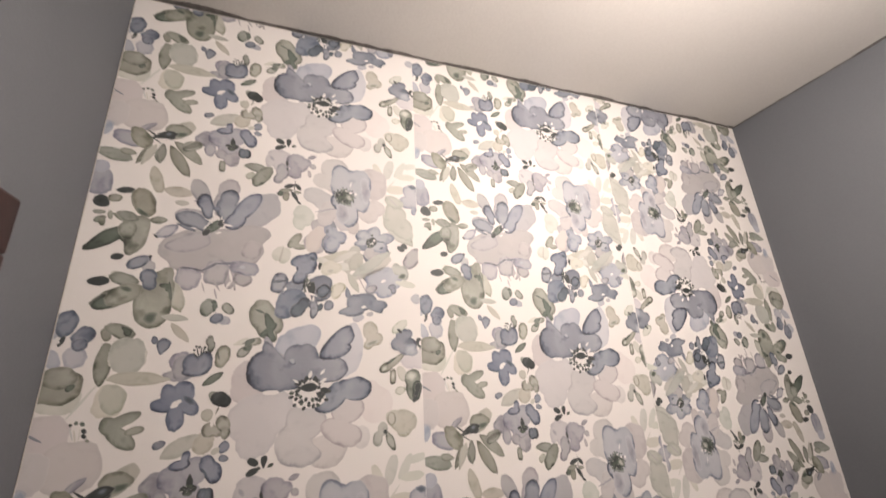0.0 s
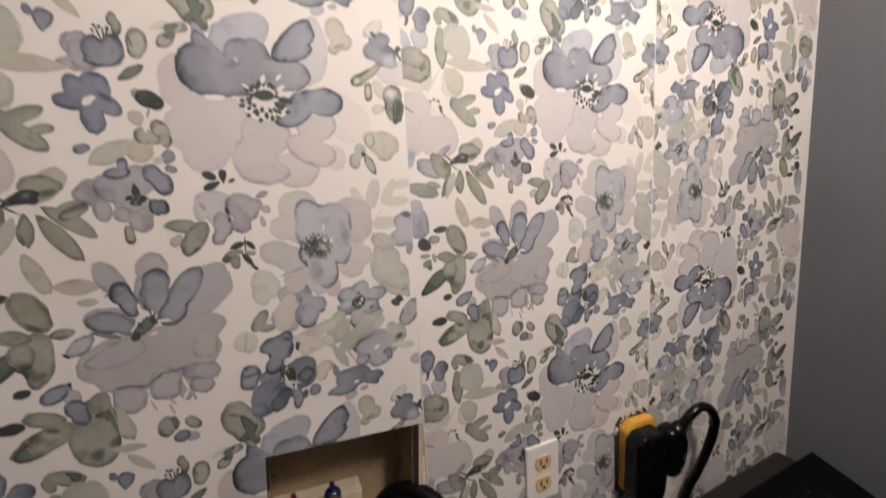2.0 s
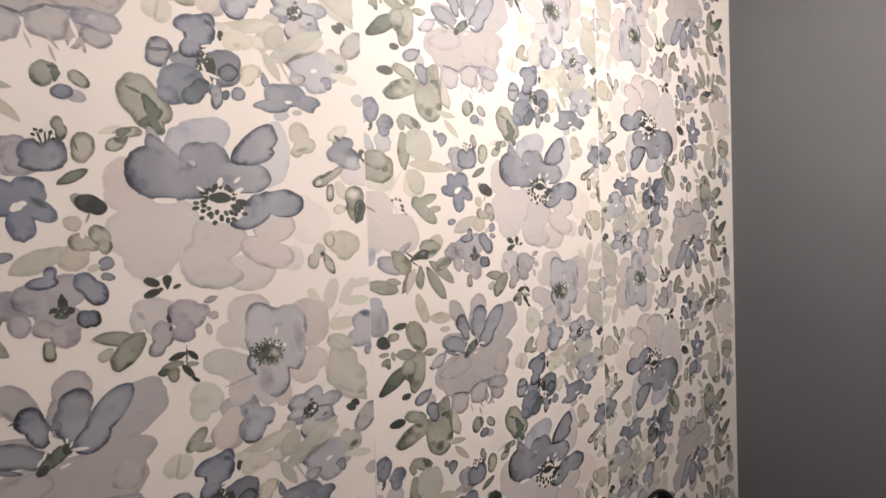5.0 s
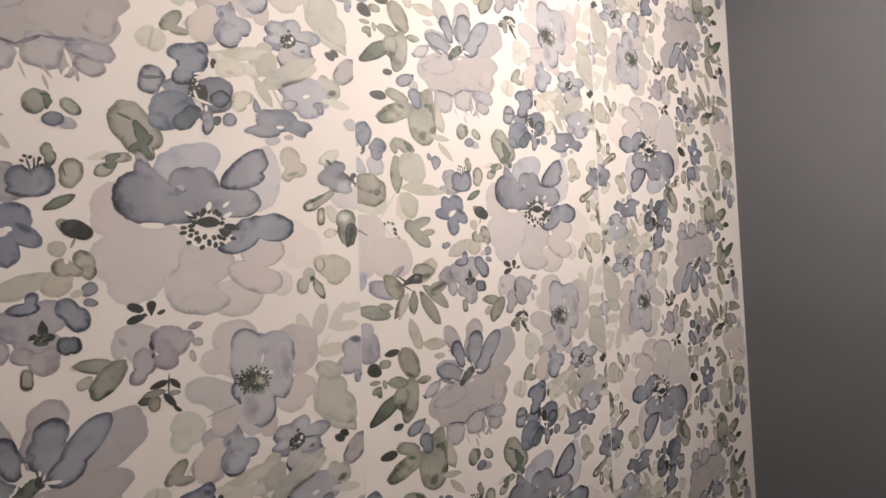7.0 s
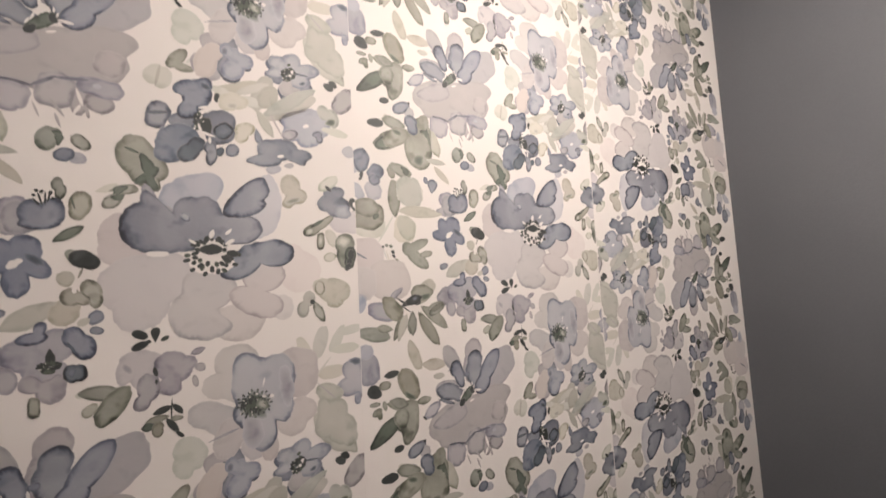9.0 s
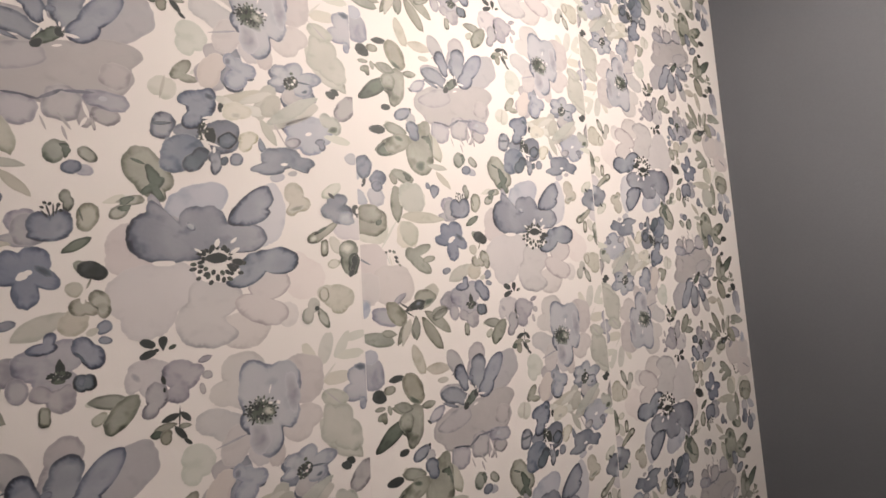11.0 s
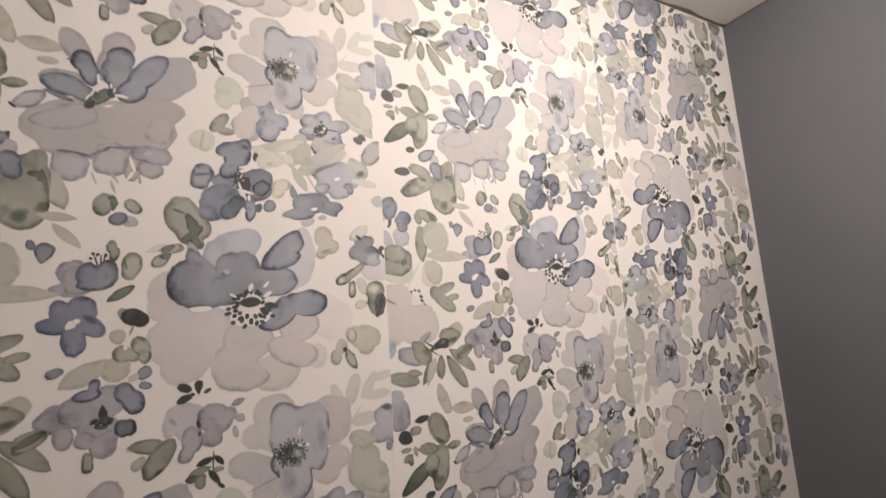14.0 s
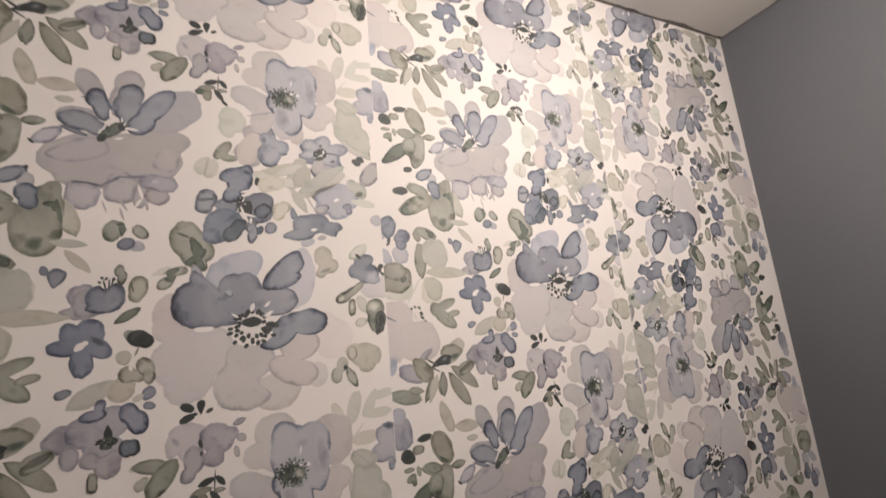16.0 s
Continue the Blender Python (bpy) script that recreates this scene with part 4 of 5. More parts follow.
dab("e", N, 0.2690, 0.1730, 0.0026, 0.0056, 0)
dab("e", E, 0.3060, 0.1680, 0.0064, 0.0142, 11, 0.3)
motif("printed_sprig")
dab("e", N, 0.2540, 0.2260, 0.0158, 0.0099, -29)
dab("e", N, 0.2540, 0.2140, 0.0171, 0.0092, 25)
dab("t", N, 0.2680, 0.2250, 0.0172, 0.0100, 90)
dab("e", G, 0.2770, 0.2200, 0.0088, 0.0049, 29)
dab("e", N, 0.2620, 0.2180, 0.0050, 0.0043, -12)
motif("printed_leaf")
dab("e", K, 0.2050, 0.1700, 0.0105, 0.0073, 12)
dab("e", S, 0.2210, 0.1690, 0.0375, 0.0160, -9, 0.5)
dab("e", S, 0.2310, 0.1540, 0.0463, 0.0232, 56, 0.45)
dab("e", R, 0.2120, 0.1530, 0.0167, 0.0110, 50, 0.3)
motif("printed_sprig")
dab("l", N, 0.2750, 0.1410, 0.0193, 0.0082, 18)
dab("l", N, 0.2890, 0.1400, 0.0161, 0.0067, -52)
dab("l", N, 0.2830, 0.1400, 0.0269, 0.0016, 88)
dab("l", S, 0.2700, 0.1320, 0.0233, 0.0086, 10)
dab("l", G, 0.2620, 0.1250, 0.0137, 0.0098, 2, 0.2)
dab("e", S, 0.2880, 0.1300, 0.0128, 0.0062, -3)
dab("l", N, 0.2840, 0.1230, 0.0212, 0.0072, -55)
dab("e", N, 0.2910, 0.1120, 0.0111, 0.0043, -44)
wash(S, 0.2700, 0.1190, 0.5, (0.2700, 0.1200, 0.0108, 0.0158, 10), (0.2720, 0.1250, 0.0090, 0.0074, -54))
motif("printed_flower")
wash(U, 0.3440, 0.1690, 0.15, (0.3500, 0.1800, 0.0525, 0.0475, -45), (0.3280, 0.1580, 0.0310, 0.0294, -49), (0.3500, 0.1550, 0.0435, 0.0376, -34))
wash(U, 0.3260, 0.1250, 0.18, (0.3180, 0.1270, 0.0416, 0.0316, -12), (0.3340, 0.1170, 0.0427, 0.0348, -34))
wash(U, 0.3390, 0.0950, 0.1, (0.3390, 0.0950, 0.0310, 0.0466, -16), (0.3460, 0.1030, 0.0374, 0.0302, -40))
wash(U, 0.4160, 0.1630, 0.12, (0.4160, 0.1610, 0.0556, 0.0654, 17), (0.4280, 0.1720, 0.0315, 0.0361, 15))
wash(M, 0.4190, 0.1110, 0.12, (0.4220, 0.1130, 0.0388, 0.0322, -9), (0.4090, 0.1040, 0.0437, 0.0375, -58))
dab("e", U, 0.3650, 0.0780, 0.0294, 0.0242, -44, 0.1)
dab("e", U, 0.3830, 0.0770, 0.0227, 0.0341, 7, 0.1)
wash(L, 0.3730, 0.1350, 1, (0.3610, 0.1720, 0.0340, 0.0438, 12), (0.3710, 0.1620, 0.0546, 0.0485, -31), (0.3940, 0.1610, 0.0440, 0.0546, -1), (0.4010, 0.1320, 0.0236, 0.0597, 0), (0.3690, 0.1180, 0.0534, 0.0393, -21), (0.3750, 0.0930, 0.0422, 0.0355, -63), (0.3520, 0.1550, 0.0191, 0.0539, 0))
bleed(Q, L, 0.4040, 0.1470, 0.0168, 0.0492, 7)
bleed(Q, L, 0.3650, 0.1000, 0.0243, 0.0409, 7)
# thin darker line drawn in ink along a crease
dab("l", Q, 0.3350, 0.1010, 0.0356, 0.0026, 16)
bleed(G, L, 0.3680, 0.1290, 0.0397, 0.0338, -31)
speckles(0.3680, 0.1310, 0.0192, 0.0163, N)
speckles(0.3660, 0.1300, 0.0128, 0.0110, N)
bleed(R, G, 0.3760, 0.1290, 0.0153, 0.0130, -31)
dab("l", W, 0.3780, 0.1550, 0.0118, 0.0020, 77)
dab("e", W, 0.3780, 0.1380, 0.0052, 0.0033, -14)
dab("e", W, 0.3870, 0.1370, 0.0054, 0.0046, -40)
dab("e", W, 0.3700, 0.1420, 0.0032, 0.0026, -26)
motif("printed_leaf")
wash(K, 0.2990, 0.0840, 0.15, (0.3010, 0.0880, 0.0407, 0.0325, -61), (0.2940, 0.0750, 0.0209, 0.0291, 14))
motif("printed_flower")
wash(E, 0.3240, 0.0490, 0.15, (0.3260, 0.0690, 0.0308, 0.0245, -65), (0.3200, 0.0380, 0.0391, 0.0306, -48))
wash(V, 0.3450, 0.0530, 0.6, (0.3480, 0.0670, 0.0165, 0.0304, 5), (0.3590, 0.0500, 0.0254, 0.0172, -28), (0.3330, 0.0620, 0.0141, 0.0185, 17), (0.3450, 0.0380, 0.0343, 0.0269, -60))
dab("l", D, 0.3470, 0.0450, 0.0163, 0.0022, -65)
motif("printed_flower")
wash(B, 0.4170, 0.0430, 0.55, (0.4020, 0.0560, 0.0307, 0.0235, -32), (0.3990, 0.0390, 0.0272, 0.0161, -19), (0.4170, 0.0570, 0.0297, 0.0212, -25), (0.4370, 0.0530, 0.0270, 0.0186, -10), (0.4340, 0.0320, 0.0314, 0.0252, -52), (0.4130, 0.0180, 0.0254, 0.0188, -34))
bleed(D, B, 0.4200, 0.0500, 0.0230, 0.0184, -53)
speckles(0.4140, 0.0450, 0.0064, 0.0081, N)
dab("e", W, 0.4180, 0.0450, 0.0040, 0.0035, -26)
dab("e", W, 0.4210, 0.0490, 0.0026, 0.0036, 15)
dab("l", D, 0.4310, 0.0490, 0.0247, 0.0028, -3)
motif("printed_leaf")
dab("l", R, 0.4640, 0.0740, 0.0771, 0.0361, -49, 0.25)
dab("e", N, 0.4690, 0.0380, 0.0156, 0.0104, -30, 0.2)
motif("printed_leaf")
dab("b", R, 0.3560, 0.0160, 0.0581, 0.0171, 21, 0.1)
dab("b", R, 0.3820, 0.0150, 0.0538, 0.0204, 67, 0.1)
dab("b", R, 0.4180, 0.0010, 0.0742, 0.0215, 30, 0.1)
dab("e", K, 0.3350, 0.0100, 0.0226, 0.0101, -12, 0.1)
dab("e", K, 0.3680, 0.0010, 0.0361, 0.0135, -2, 0.1)
motif("printed_flower")
wash(V, 0.4220, -0.0150, 0.5, (0.4120, -0.0120, 0.0241, 0.0325, 28), (0.4320, -0.0070, 0.0341, 0.0208, -27), (0.4450, -0.0230, 0.0201, 0.0296, 13))
dab("e", W, 0.4290, -0.0220, 0.0087, 0.0052, -27)
motif("printed_flower")
wash(A, 0.4910, 0.1380, 0.5, (0.4890, 0.1530, 0.0271, 0.0293, 31), (0.4820, 0.1310, 0.0293, 0.0250, -25), (0.4980, 0.1330, 0.0229, 0.0303, 8))
dab("b", A, 0.4950, 0.1150, 0.0092, 0.0181, 1, 0.4)
bleed(D, A, 0.4940, 0.1640, 0.0191, 0.0105, -9)
motif("printed_leaf")
dab("e", R, 0.4580, 0.1290, 0.0381, 0.0235, -19, 0.2)
dab("l", E, 0.4550, 0.1300, 0.0385, 0.0020, -45)
dab("e", E, 0.4900, 0.0210, 0.0448, 0.0266, 58, 0.5)
wash(R, 0.4680, -0.0060, 0.3, (0.4610, 0.0000, 0.0167, 0.0222, 15), (0.4730, -0.0070, 0.0186, 0.0279, 11))
bleed(G, R, 0.4710, -0.0130, 0.0158, 0.0112, 20)
dab("e", K, 0.4760, -0.0270, 0.0378, 0.0117, -10, 0.1)
motif("printed_flower")
wash(V, 0.3330, 0.4720, 0.25, (0.3310, 0.4790, 0.0429, 0.0310, 19), (0.3350, 0.4660, 0.0354, 0.0286, 34))
dab("e", V, 0.2960, 0.4760, 0.0319, 0.0230, 5, 0.2)
wash(V, 0.3040, 0.5070, 0.8, (0.3100, 0.5110, 0.0313, 0.0417, -17), (0.2970, 0.5190, 0.0271, 0.0170, 33), (0.3170, 0.5230, 0.0247, 0.0186, 67), (0.3000, 0.4900, 0.0258, 0.0209, 58))
bleed(D, V, 0.3190, 0.5230, 0.0121, 0.0073, -25)
dab("b", V, 0.2700, 0.4800, 0.0241, 0.0326, -17, 1)
dab("l", D, 0.2690, 0.4830, 0.0231, 0.0045, 8)
dab("e", V, 0.2780, 0.4620, 0.0124, 0.0092, -38, 0.2)
wash(B, 0.2910, 0.4470, 0.3, (0.2900, 0.4500, 0.0482, 0.0417, 43), (0.2840, 0.4380, 0.0375, 0.0277, 21))
wash(D, 0.3020, 0.4380, 0.3, (0.3010, 0.4380, 0.0278, 0.0207, 47), (0.3090, 0.4480, 0.0211, 0.0182, 59))
dab("b", D, 0.3380, 0.4690, 0.0243, 0.0200, 41, 1)
bleed(V, D, 0.3380, 0.4690, 0.0173, 0.0147, 30)
wash(V, 0.3260, 0.4400, 0.8, (0.3250, 0.4360, 0.0124, 0.0248, -11), (0.3230, 0.4470, 0.0170, 0.0134, 71))
dab("e", D, 0.3340, 0.4420, 0.0089, 0.0125, -23, 0.2)
dab("e", V, 0.3470, 0.4450, 0.0179, 0.0155, 63, 0.5)
dab("b", N, 0.3190, 0.4730, 0.0131, 0.0227, 4)
speckles(0.3120, 0.4770, 0.0050, 0.0108, N)
dab("l", W, 0.3130, 0.4680, 0.0031, 0.0152, 18)
dab("l", W, 0.3190, 0.4630, 0.0212, 0.0035, -17)
dab("e", W, 0.3230, 0.4550, 0.0035, 0.0083, -2)
dab("l", W, 0.3170, 0.4960, 0.0133, 0.0032, 19)
dab("l", W, 0.3140, 0.4830, 0.0069, 0.0017, 57)
motif("printed_leaf")
wash(K, 0.3620, 0.4700, 0.9, (0.3620, 0.4740, 0.0249, 0.0179, 20), (0.3580, 0.4640, 0.0181, 0.0150, 56))
dab("t", V, 0.3770, 0.4670, 0.0202, 0.0107, -77, 0.4)
dab("e", N, 0.3310, 0.5110, 0.0065, 0.0126, -4)
motif("printed_flower")
wash(L, 0.4360, 0.4870, 0.4, (0.4200, 0.4940, 0.0325, 0.0268, 51), (0.4390, 0.5000, 0.0391, 0.0268, 18), (0.4580, 0.4910, 0.0236, 0.0359, -9), (0.4410, 0.4710, 0.0346, 0.0238, 18), (0.4190, 0.4760, 0.0290, 0.0213, 25))
dab("e", Q, 0.4160, 0.4740, 0.0232, 0.0143, 22, 0.7)
wash(V, 0.4530, 0.4750, 0.6, (0.4520, 0.4790, 0.0150, 0.0089, 15), (0.4550, 0.4710, 0.0088, 0.0113, -16))
dab("e", W, 0.4370, 0.4880, 0.0091, 0.0049, 24)
motif("printed_flower")
dab("e", L, 0.3950, 0.4250, 0.0191, 0.0129, 13, 0.1)
dab("e", E, 0.4140, 0.4310, 0.0123, 0.0074, 11)
wash(B, 0.4020, 0.4450, 0.45, (0.4010, 0.4510, 0.0504, 0.0302, 11), (0.3860, 0.4570, 0.0216, 0.0123, 31), (0.3730, 0.4360, 0.0224, 0.0098, 18), (0.4320, 0.4470, 0.0236, 0.0157, -6), (0.4340, 0.4370, 0.0063, 0.0136, -5), (0.3880, 0.4330, 0.0330, 0.0113, 7))
dab("e", W, 0.4040, 0.4430, 0.0088, 0.0043, 9)
motif("printed_flower")
dab("e", E, 0.4170, 0.5400, 0.0310, 0.0239, 39, 0.1)
wash(A, 0.4200, 0.5620, 0.5, (0.4020, 0.5730, 0.0232, 0.0162, 17), (0.4190, 0.5750, 0.0307, 0.0228, 44), (0.4010, 0.5580, 0.0245, 0.0140, 19), (0.4420, 0.5670, 0.0288, 0.0207, 10), (0.4320, 0.5490, 0.0269, 0.0175, 23))
bleed(D, A, 0.4340, 0.5480, 0.0092, 0.0059, 22)
speckles(0.4190, 0.5590, 0.0054, 0.0073, N)
dab("e", W, 0.4210, 0.5620, 0.0046, 0.0035, 37)
dab("e", G, 0.4170, 0.5710, 0.0054, 0.0041, 42)
motif("printed_flower")
wash(M, 0.3210, 0.5560, 0.1, (0.3190, 0.5540, 0.0258, 0.0425, -10), (0.3260, 0.5680, 0.0299, 0.0219, 62))
wash(A, 0.3510, 0.5610, 0.45, (0.3610, 0.5650, 0.0264, 0.0203, -18), (0.3490, 0.5510, 0.0306, 0.0261, -116), (0.3410, 0.5760, 0.0132, 0.0183, -10), (0.3500, 0.5700, 0.0142, 0.0220, -14))
bleed(V, A, 0.3400, 0.5730, 0.0083, 0.0118, -16)
motif("printed_leaf")
wash(R, 0.4660, 0.5960, 0.15, (0.4590, 0.6060, 0.0372, 0.0541, -35), (0.4720, 0.5900, 0.0430, 0.0392, -59), (0.4840, 0.5760, 0.0179, 0.0254, -20), (0.4480, 0.6190, 0.0147, 0.0319, -5))
dab("l", N, 0.4750, 0.5540, 0.0137, 0.0097, -34, 0.1)
motif("printed_leaf")
dab("e", K, 0.3710, 0.5290, 0.0425, 0.0111, 25, 0.1)
dab("e", R, 0.3900, 0.5210, 0.0355, 0.0247, 63, 0.1)
dab("l", R, 0.4170, 0.5190, 0.0814, 0.0191, 35, 0.1)
wash(K, 0.3470, 0.5080, 0.2, (0.3450, 0.5080, 0.0286, 0.0227, 41), (0.3560, 0.5080, 0.0223, 0.0173, 33))
bleed(R, K, 0.3480, 0.5030, 0.0118, 0.0083, 9)
dab("l", R, 0.3860, 0.4840, 0.0403, 0.0124, -60, 0.1)
dab("l", E, 0.4000, 0.4830, 0.0397, 0.0022, -63)
motif("printed_leaf")
wash(R, 0.4190, 0.3970, 0.35, (0.4150, 0.4040, 0.0254, 0.0301, 0), (0.4220, 0.3900, 0.0286, 0.0218, 9), (0.4110, 0.3800, 0.0155, 0.0129, 19))
bleed(S, R, 0.4180, 0.3840, 0.0213, 0.0071, 19)
dab("e", K, 0.4640, 0.4100, 0.0336, 0.0158, 36, 0.6)
motif("printed_flower")
wash(P, 0.4870, 0.3560, 0.15, (0.4830, 0.3600, 0.0391, 0.0372, 35), (0.4980, 0.3600, 0.0341, 0.0400, -18))
wash(V, 0.4700, 0.3840, 0.4, (0.4720, 0.3970, 0.0294, 0.0198, 9), (0.4610, 0.3820, 0.0253, 0.0227, 23), (0.4770, 0.3770, 0.0343, 0.0287, 17))
bleed(L, V, 0.4830, 0.3710, 0.0234, 0.0197, 18)
dab("l", N, 0.4640, 0.4030, 0.0114, 0.0049, -44)
wash(N, 0.4970, 0.3820, 0, (0.4970, 0.3860, 0.0093, 0.0112, -16), (0.4990, 0.3770, 0.0063, 0.0095, -7))
dab("e", W, 0.5000, 0.3820, 0.0048, 0.0079, -7)
dab("e", W, 0.4960, 0.3740, 0.0049, 0.0039, 10)
motif("printed_leaf")
wash(S, 0.4470, 0.3470, 0.7, (0.4410, 0.3450, 0.0250, 0.0155, 25), (0.4580, 0.3550, 0.0338, 0.0102, 42))
dab("l", G, 0.4480, 0.3540, 0.0229, 0.0043, 33)
bleed(K, S, 0.4380, 0.3430, 0.0117, 0.0087, 28)
dab("b", S, 0.4520, 0.3300, 0.0109, 0.0240, -2, 1)
bleed(K, S, 0.4520, 0.3310, 0.0058, 0.0150, -2)
motif("printed_leaf")
dab("e", K, 0.4670, 0.3340, 0.0153, 0.0265, 23, 0.4)
dab("e", K, 0.4640, 0.3080, 0.0183, 0.0129, 18, 0.6)
wash(S, 0.4850, 0.3190, 0.4, (0.4850, 0.3260, 0.0274, 0.0295, -21), (0.4850, 0.3080, 0.0232, 0.0352, 12))
bleed(K, S, 0.4830, 0.3290, 0.0187, 0.0167, 20)
wash(G, 0.4920, 0.3080, 0, (0.4920, 0.3110, 0.0169, 0.0231, -3), (0.4900, 0.2990, 0.0139, 0.0169, -1))
wash(N, 0.4930, 0.3080, 0, (0.4930, 0.3110, 0.0095, 0.0154, -2), (0.4900, 0.3000, 0.0077, 0.0108, -2))
dab("l", N, 0.4880, 0.2940, 0.0127, 0.0077, 56)
motif("printed_leaf")
wash(R, 0.4640, 0.2600, 0.25, (0.4680, 0.2620, 0.0448, 0.0347, -11), (0.4520, 0.2680, 0.0249, 0.0240, -2), (0.4690, 0.2450, 0.0225, 0.0120, -3))
dab("e", R, 0.4490, 0.2670, 0.0139, 0.0205, 0, 1)
wash(R, 0.4300, 0.2470, 0.3, (0.4350, 0.2540, 0.0157, 0.0205, 0), (0.4270, 0.2400, 0.0152, 0.0214, 0))
dab("l", S, 0.4470, 0.2360, 0.0323, 0.0127, -65, 1)
dab("e", N, 0.4390, 0.2490, 0.0066, 0.0064, -92)


BASE_X, BASE_Z = XL, 1.45


def cut(bm, co, no):
    """Take away what lies on the side that no points to."""
    bmesh.ops.bisect_plane(bm, geom=bm.verts[:] + bm.edges[:] + bm.faces[:], dist=1e-7, plane_co=co, plane_no=no, clear_outer=True)


def pieces_of(index):
    """A motif as (name, vertices, faces, inks): each large stroke by itself, the fine strokes of a flower joined into its eye, those of a leaf to the leaf before."""
    name, dabs = motifs[index]
    out = []
    for size, verts, faces, inks in dabs:
        fine = size < 0.0115
        own = ("flower_eye" if fine else "petal") if name == "printed_flower" else name
        last = next((o for o in out if o[0] == "flower_eye"), None) if name == "printed_flower" else (out[-1] if out else None)
        if fine and last:
            n = len(last[1])
            last[1].extend(verts)
            last[2].extend(tuple(i + n for i in f) for f in faces)
            last[3].extend(inks)
        else:
            out.append((own, list(verts), list(faces), list(inks)))
    return out


def ink_mesh(name, verts, faces, inks):
    me = bpy.data.meshes.new(name)
    me.from_pydata(verts, [], faces)
    layer = me.attributes.new("pigment", "FLOAT_COLOR", "POINT")
    layer.data.foreach_set("color", np.array(inks, dtype=np.float32).ravel())
    me.materials.append(INK)
    return me


def around_box(bm):
    """Cut the supply box's opening out of a flat mesh on the wall: four pieces are kept round it."""
    c, s = math.cos(radians(-BOX_TURN)), math.sin(radians(-BOX_TURN))
    right, up = Vector((c, 0, s)), Vector((-s, 0, c))
    west, east = (Vector((x, 0, z)) for x, z in (box_point(-BOX_W / 2, 0), box_point(BOX_W / 2, 0)))
    low, high = (Vector((x, 0, z)) for x, z in (box_point(0, -BOX_H / 2), box_point(0, BOX_H / 2)))
    out = bmesh.new()
    for cuts in (((west, right),), ((east, -right),), ((west, -right), (east, right), (low, up)), ((west, -right), (east, right), (high, -up))):
        piece = bm.copy()
        for co, no in cuts:
            cut(piece, co, no)
        me = bpy.data.meshes.new("piece")
        piece.to_mesh(me)
        piece.free()
        out.from_mesh(me)
        bpy.data.meshes.remove(me)
    bm.free()
    return out


def hang_strip(label, x0, x1, place, low_u, high_u, count, front, slant=None):
    """A strip of paper from x0 to x1 with its print. place(k): the pose of the k-th repeat; low_u, high_u: the part of the repeat that shows."""
    bm = block(x0, x1, front - 0.0004, front, 0.001, ZC - 0.001)
    if slant:
        cut(bm, *slant)
        bmesh.ops.holes_fill(bm, edges=bm.edges[:])
    if x0 < BOX_C[0] < x1:
        bm = around_box(bm)
    strip = part("wallpaper_strip", bm, PAPER)
    tagged(strip, label, "wallpaper", "wallpaper strips", "")
    rest = bmesh.new()
    for index in range(len(motifs)):
        flowers = {}
        for name, verts, faces, inks in pieces_of(index):
            us, vs = [v[0] for v in verts], [v[2] for v in verts]
            if max(us) < low_u or min(us) > high_u:
                continue
            base = ink_mesh(name, verts, faces, inks)
            if min(us) < low_u or max(us) > high_u:
                bm = bmesh.new()
                bm.from_mesh(base)
                cut(bm, (low_u, 0, 0), (-1, 0, 0))
                cut(bm, (high_u, 0, 0), (1, 0, 0))
                bm.to_mesh(base)
                bm.free()
            for k in range(-count, count + 1):
                m = place(k)
                spots = [m @ Vector((u, 0, v)) for u in (min(us), max(us)) for v in (min(vs), max(vs))]
                xs, zs = [p.x for p in spots], [p.z for p in spots]
                if max(zs) < 0.02 or min(zs) > ZC - 0.01:
                    continue
                low = max(zs) < 0.93
                edgewise = min(zs) < 0.004 or max(zs) > ZC - 0.004
                boxed = max(xs) > BOX_C[0] - BOX_W / 2 - 0.01 and min(xs) < BOX_C[0] + BOX_W / 2 + 0.01 and max(zs) > BOX_C[1] - BOX_H / 2 - 0.01 and min(zs) < BOX_C[1] + BOX_H / 2 + 0.01
                leaning = slant and max(xs) > x1 - 0.03 and min(zs) < 1.55
                me, own = base, m
                if low or edgewise or boxed or leaning:
                    bm = bmesh.new()
                    bm.from_mesh(base)
                    bmesh.ops.transform(bm, matrix=m, verts=bm.verts)
                    if edgewise:
                        cut(bm, (0, 0, ZC - 0.002), (0, 0, 1))
                        cut(bm, (0, 0, 0.003), (0, 0, -1))
                    if leaning:
                        cut(bm, *slant)
                    if boxed:
                        bm = around_box(bm)
                    if not bm.faces:
                        bm.free()
                        continue
                    me = bpy.data.meshes.new(name)
                    bm.to_mesh(me)
                    bm.free()
                    me.materials.append(INK)
                    own = Matrix()
                    if low:
                        rest.from_mesh(me)
                        bpy.data.meshes.remove(me)
                        continue
                ob = new(name, me)
                if name == "flower_eye":
                    tagged(ob, kind="stuff")
                ob.matrix_basis = own
                ob.parent = strip
                if motifs[index][0] == "printed_flower":
                    if k not in flowers:
                        flowers[k] = new("printed_flower")
                        flowers[k].parent = strip
                    ob.parent = flowers[k]
    tagged(part("printed_pattern", rest, INK, strip), kind="stuff")
    return strip


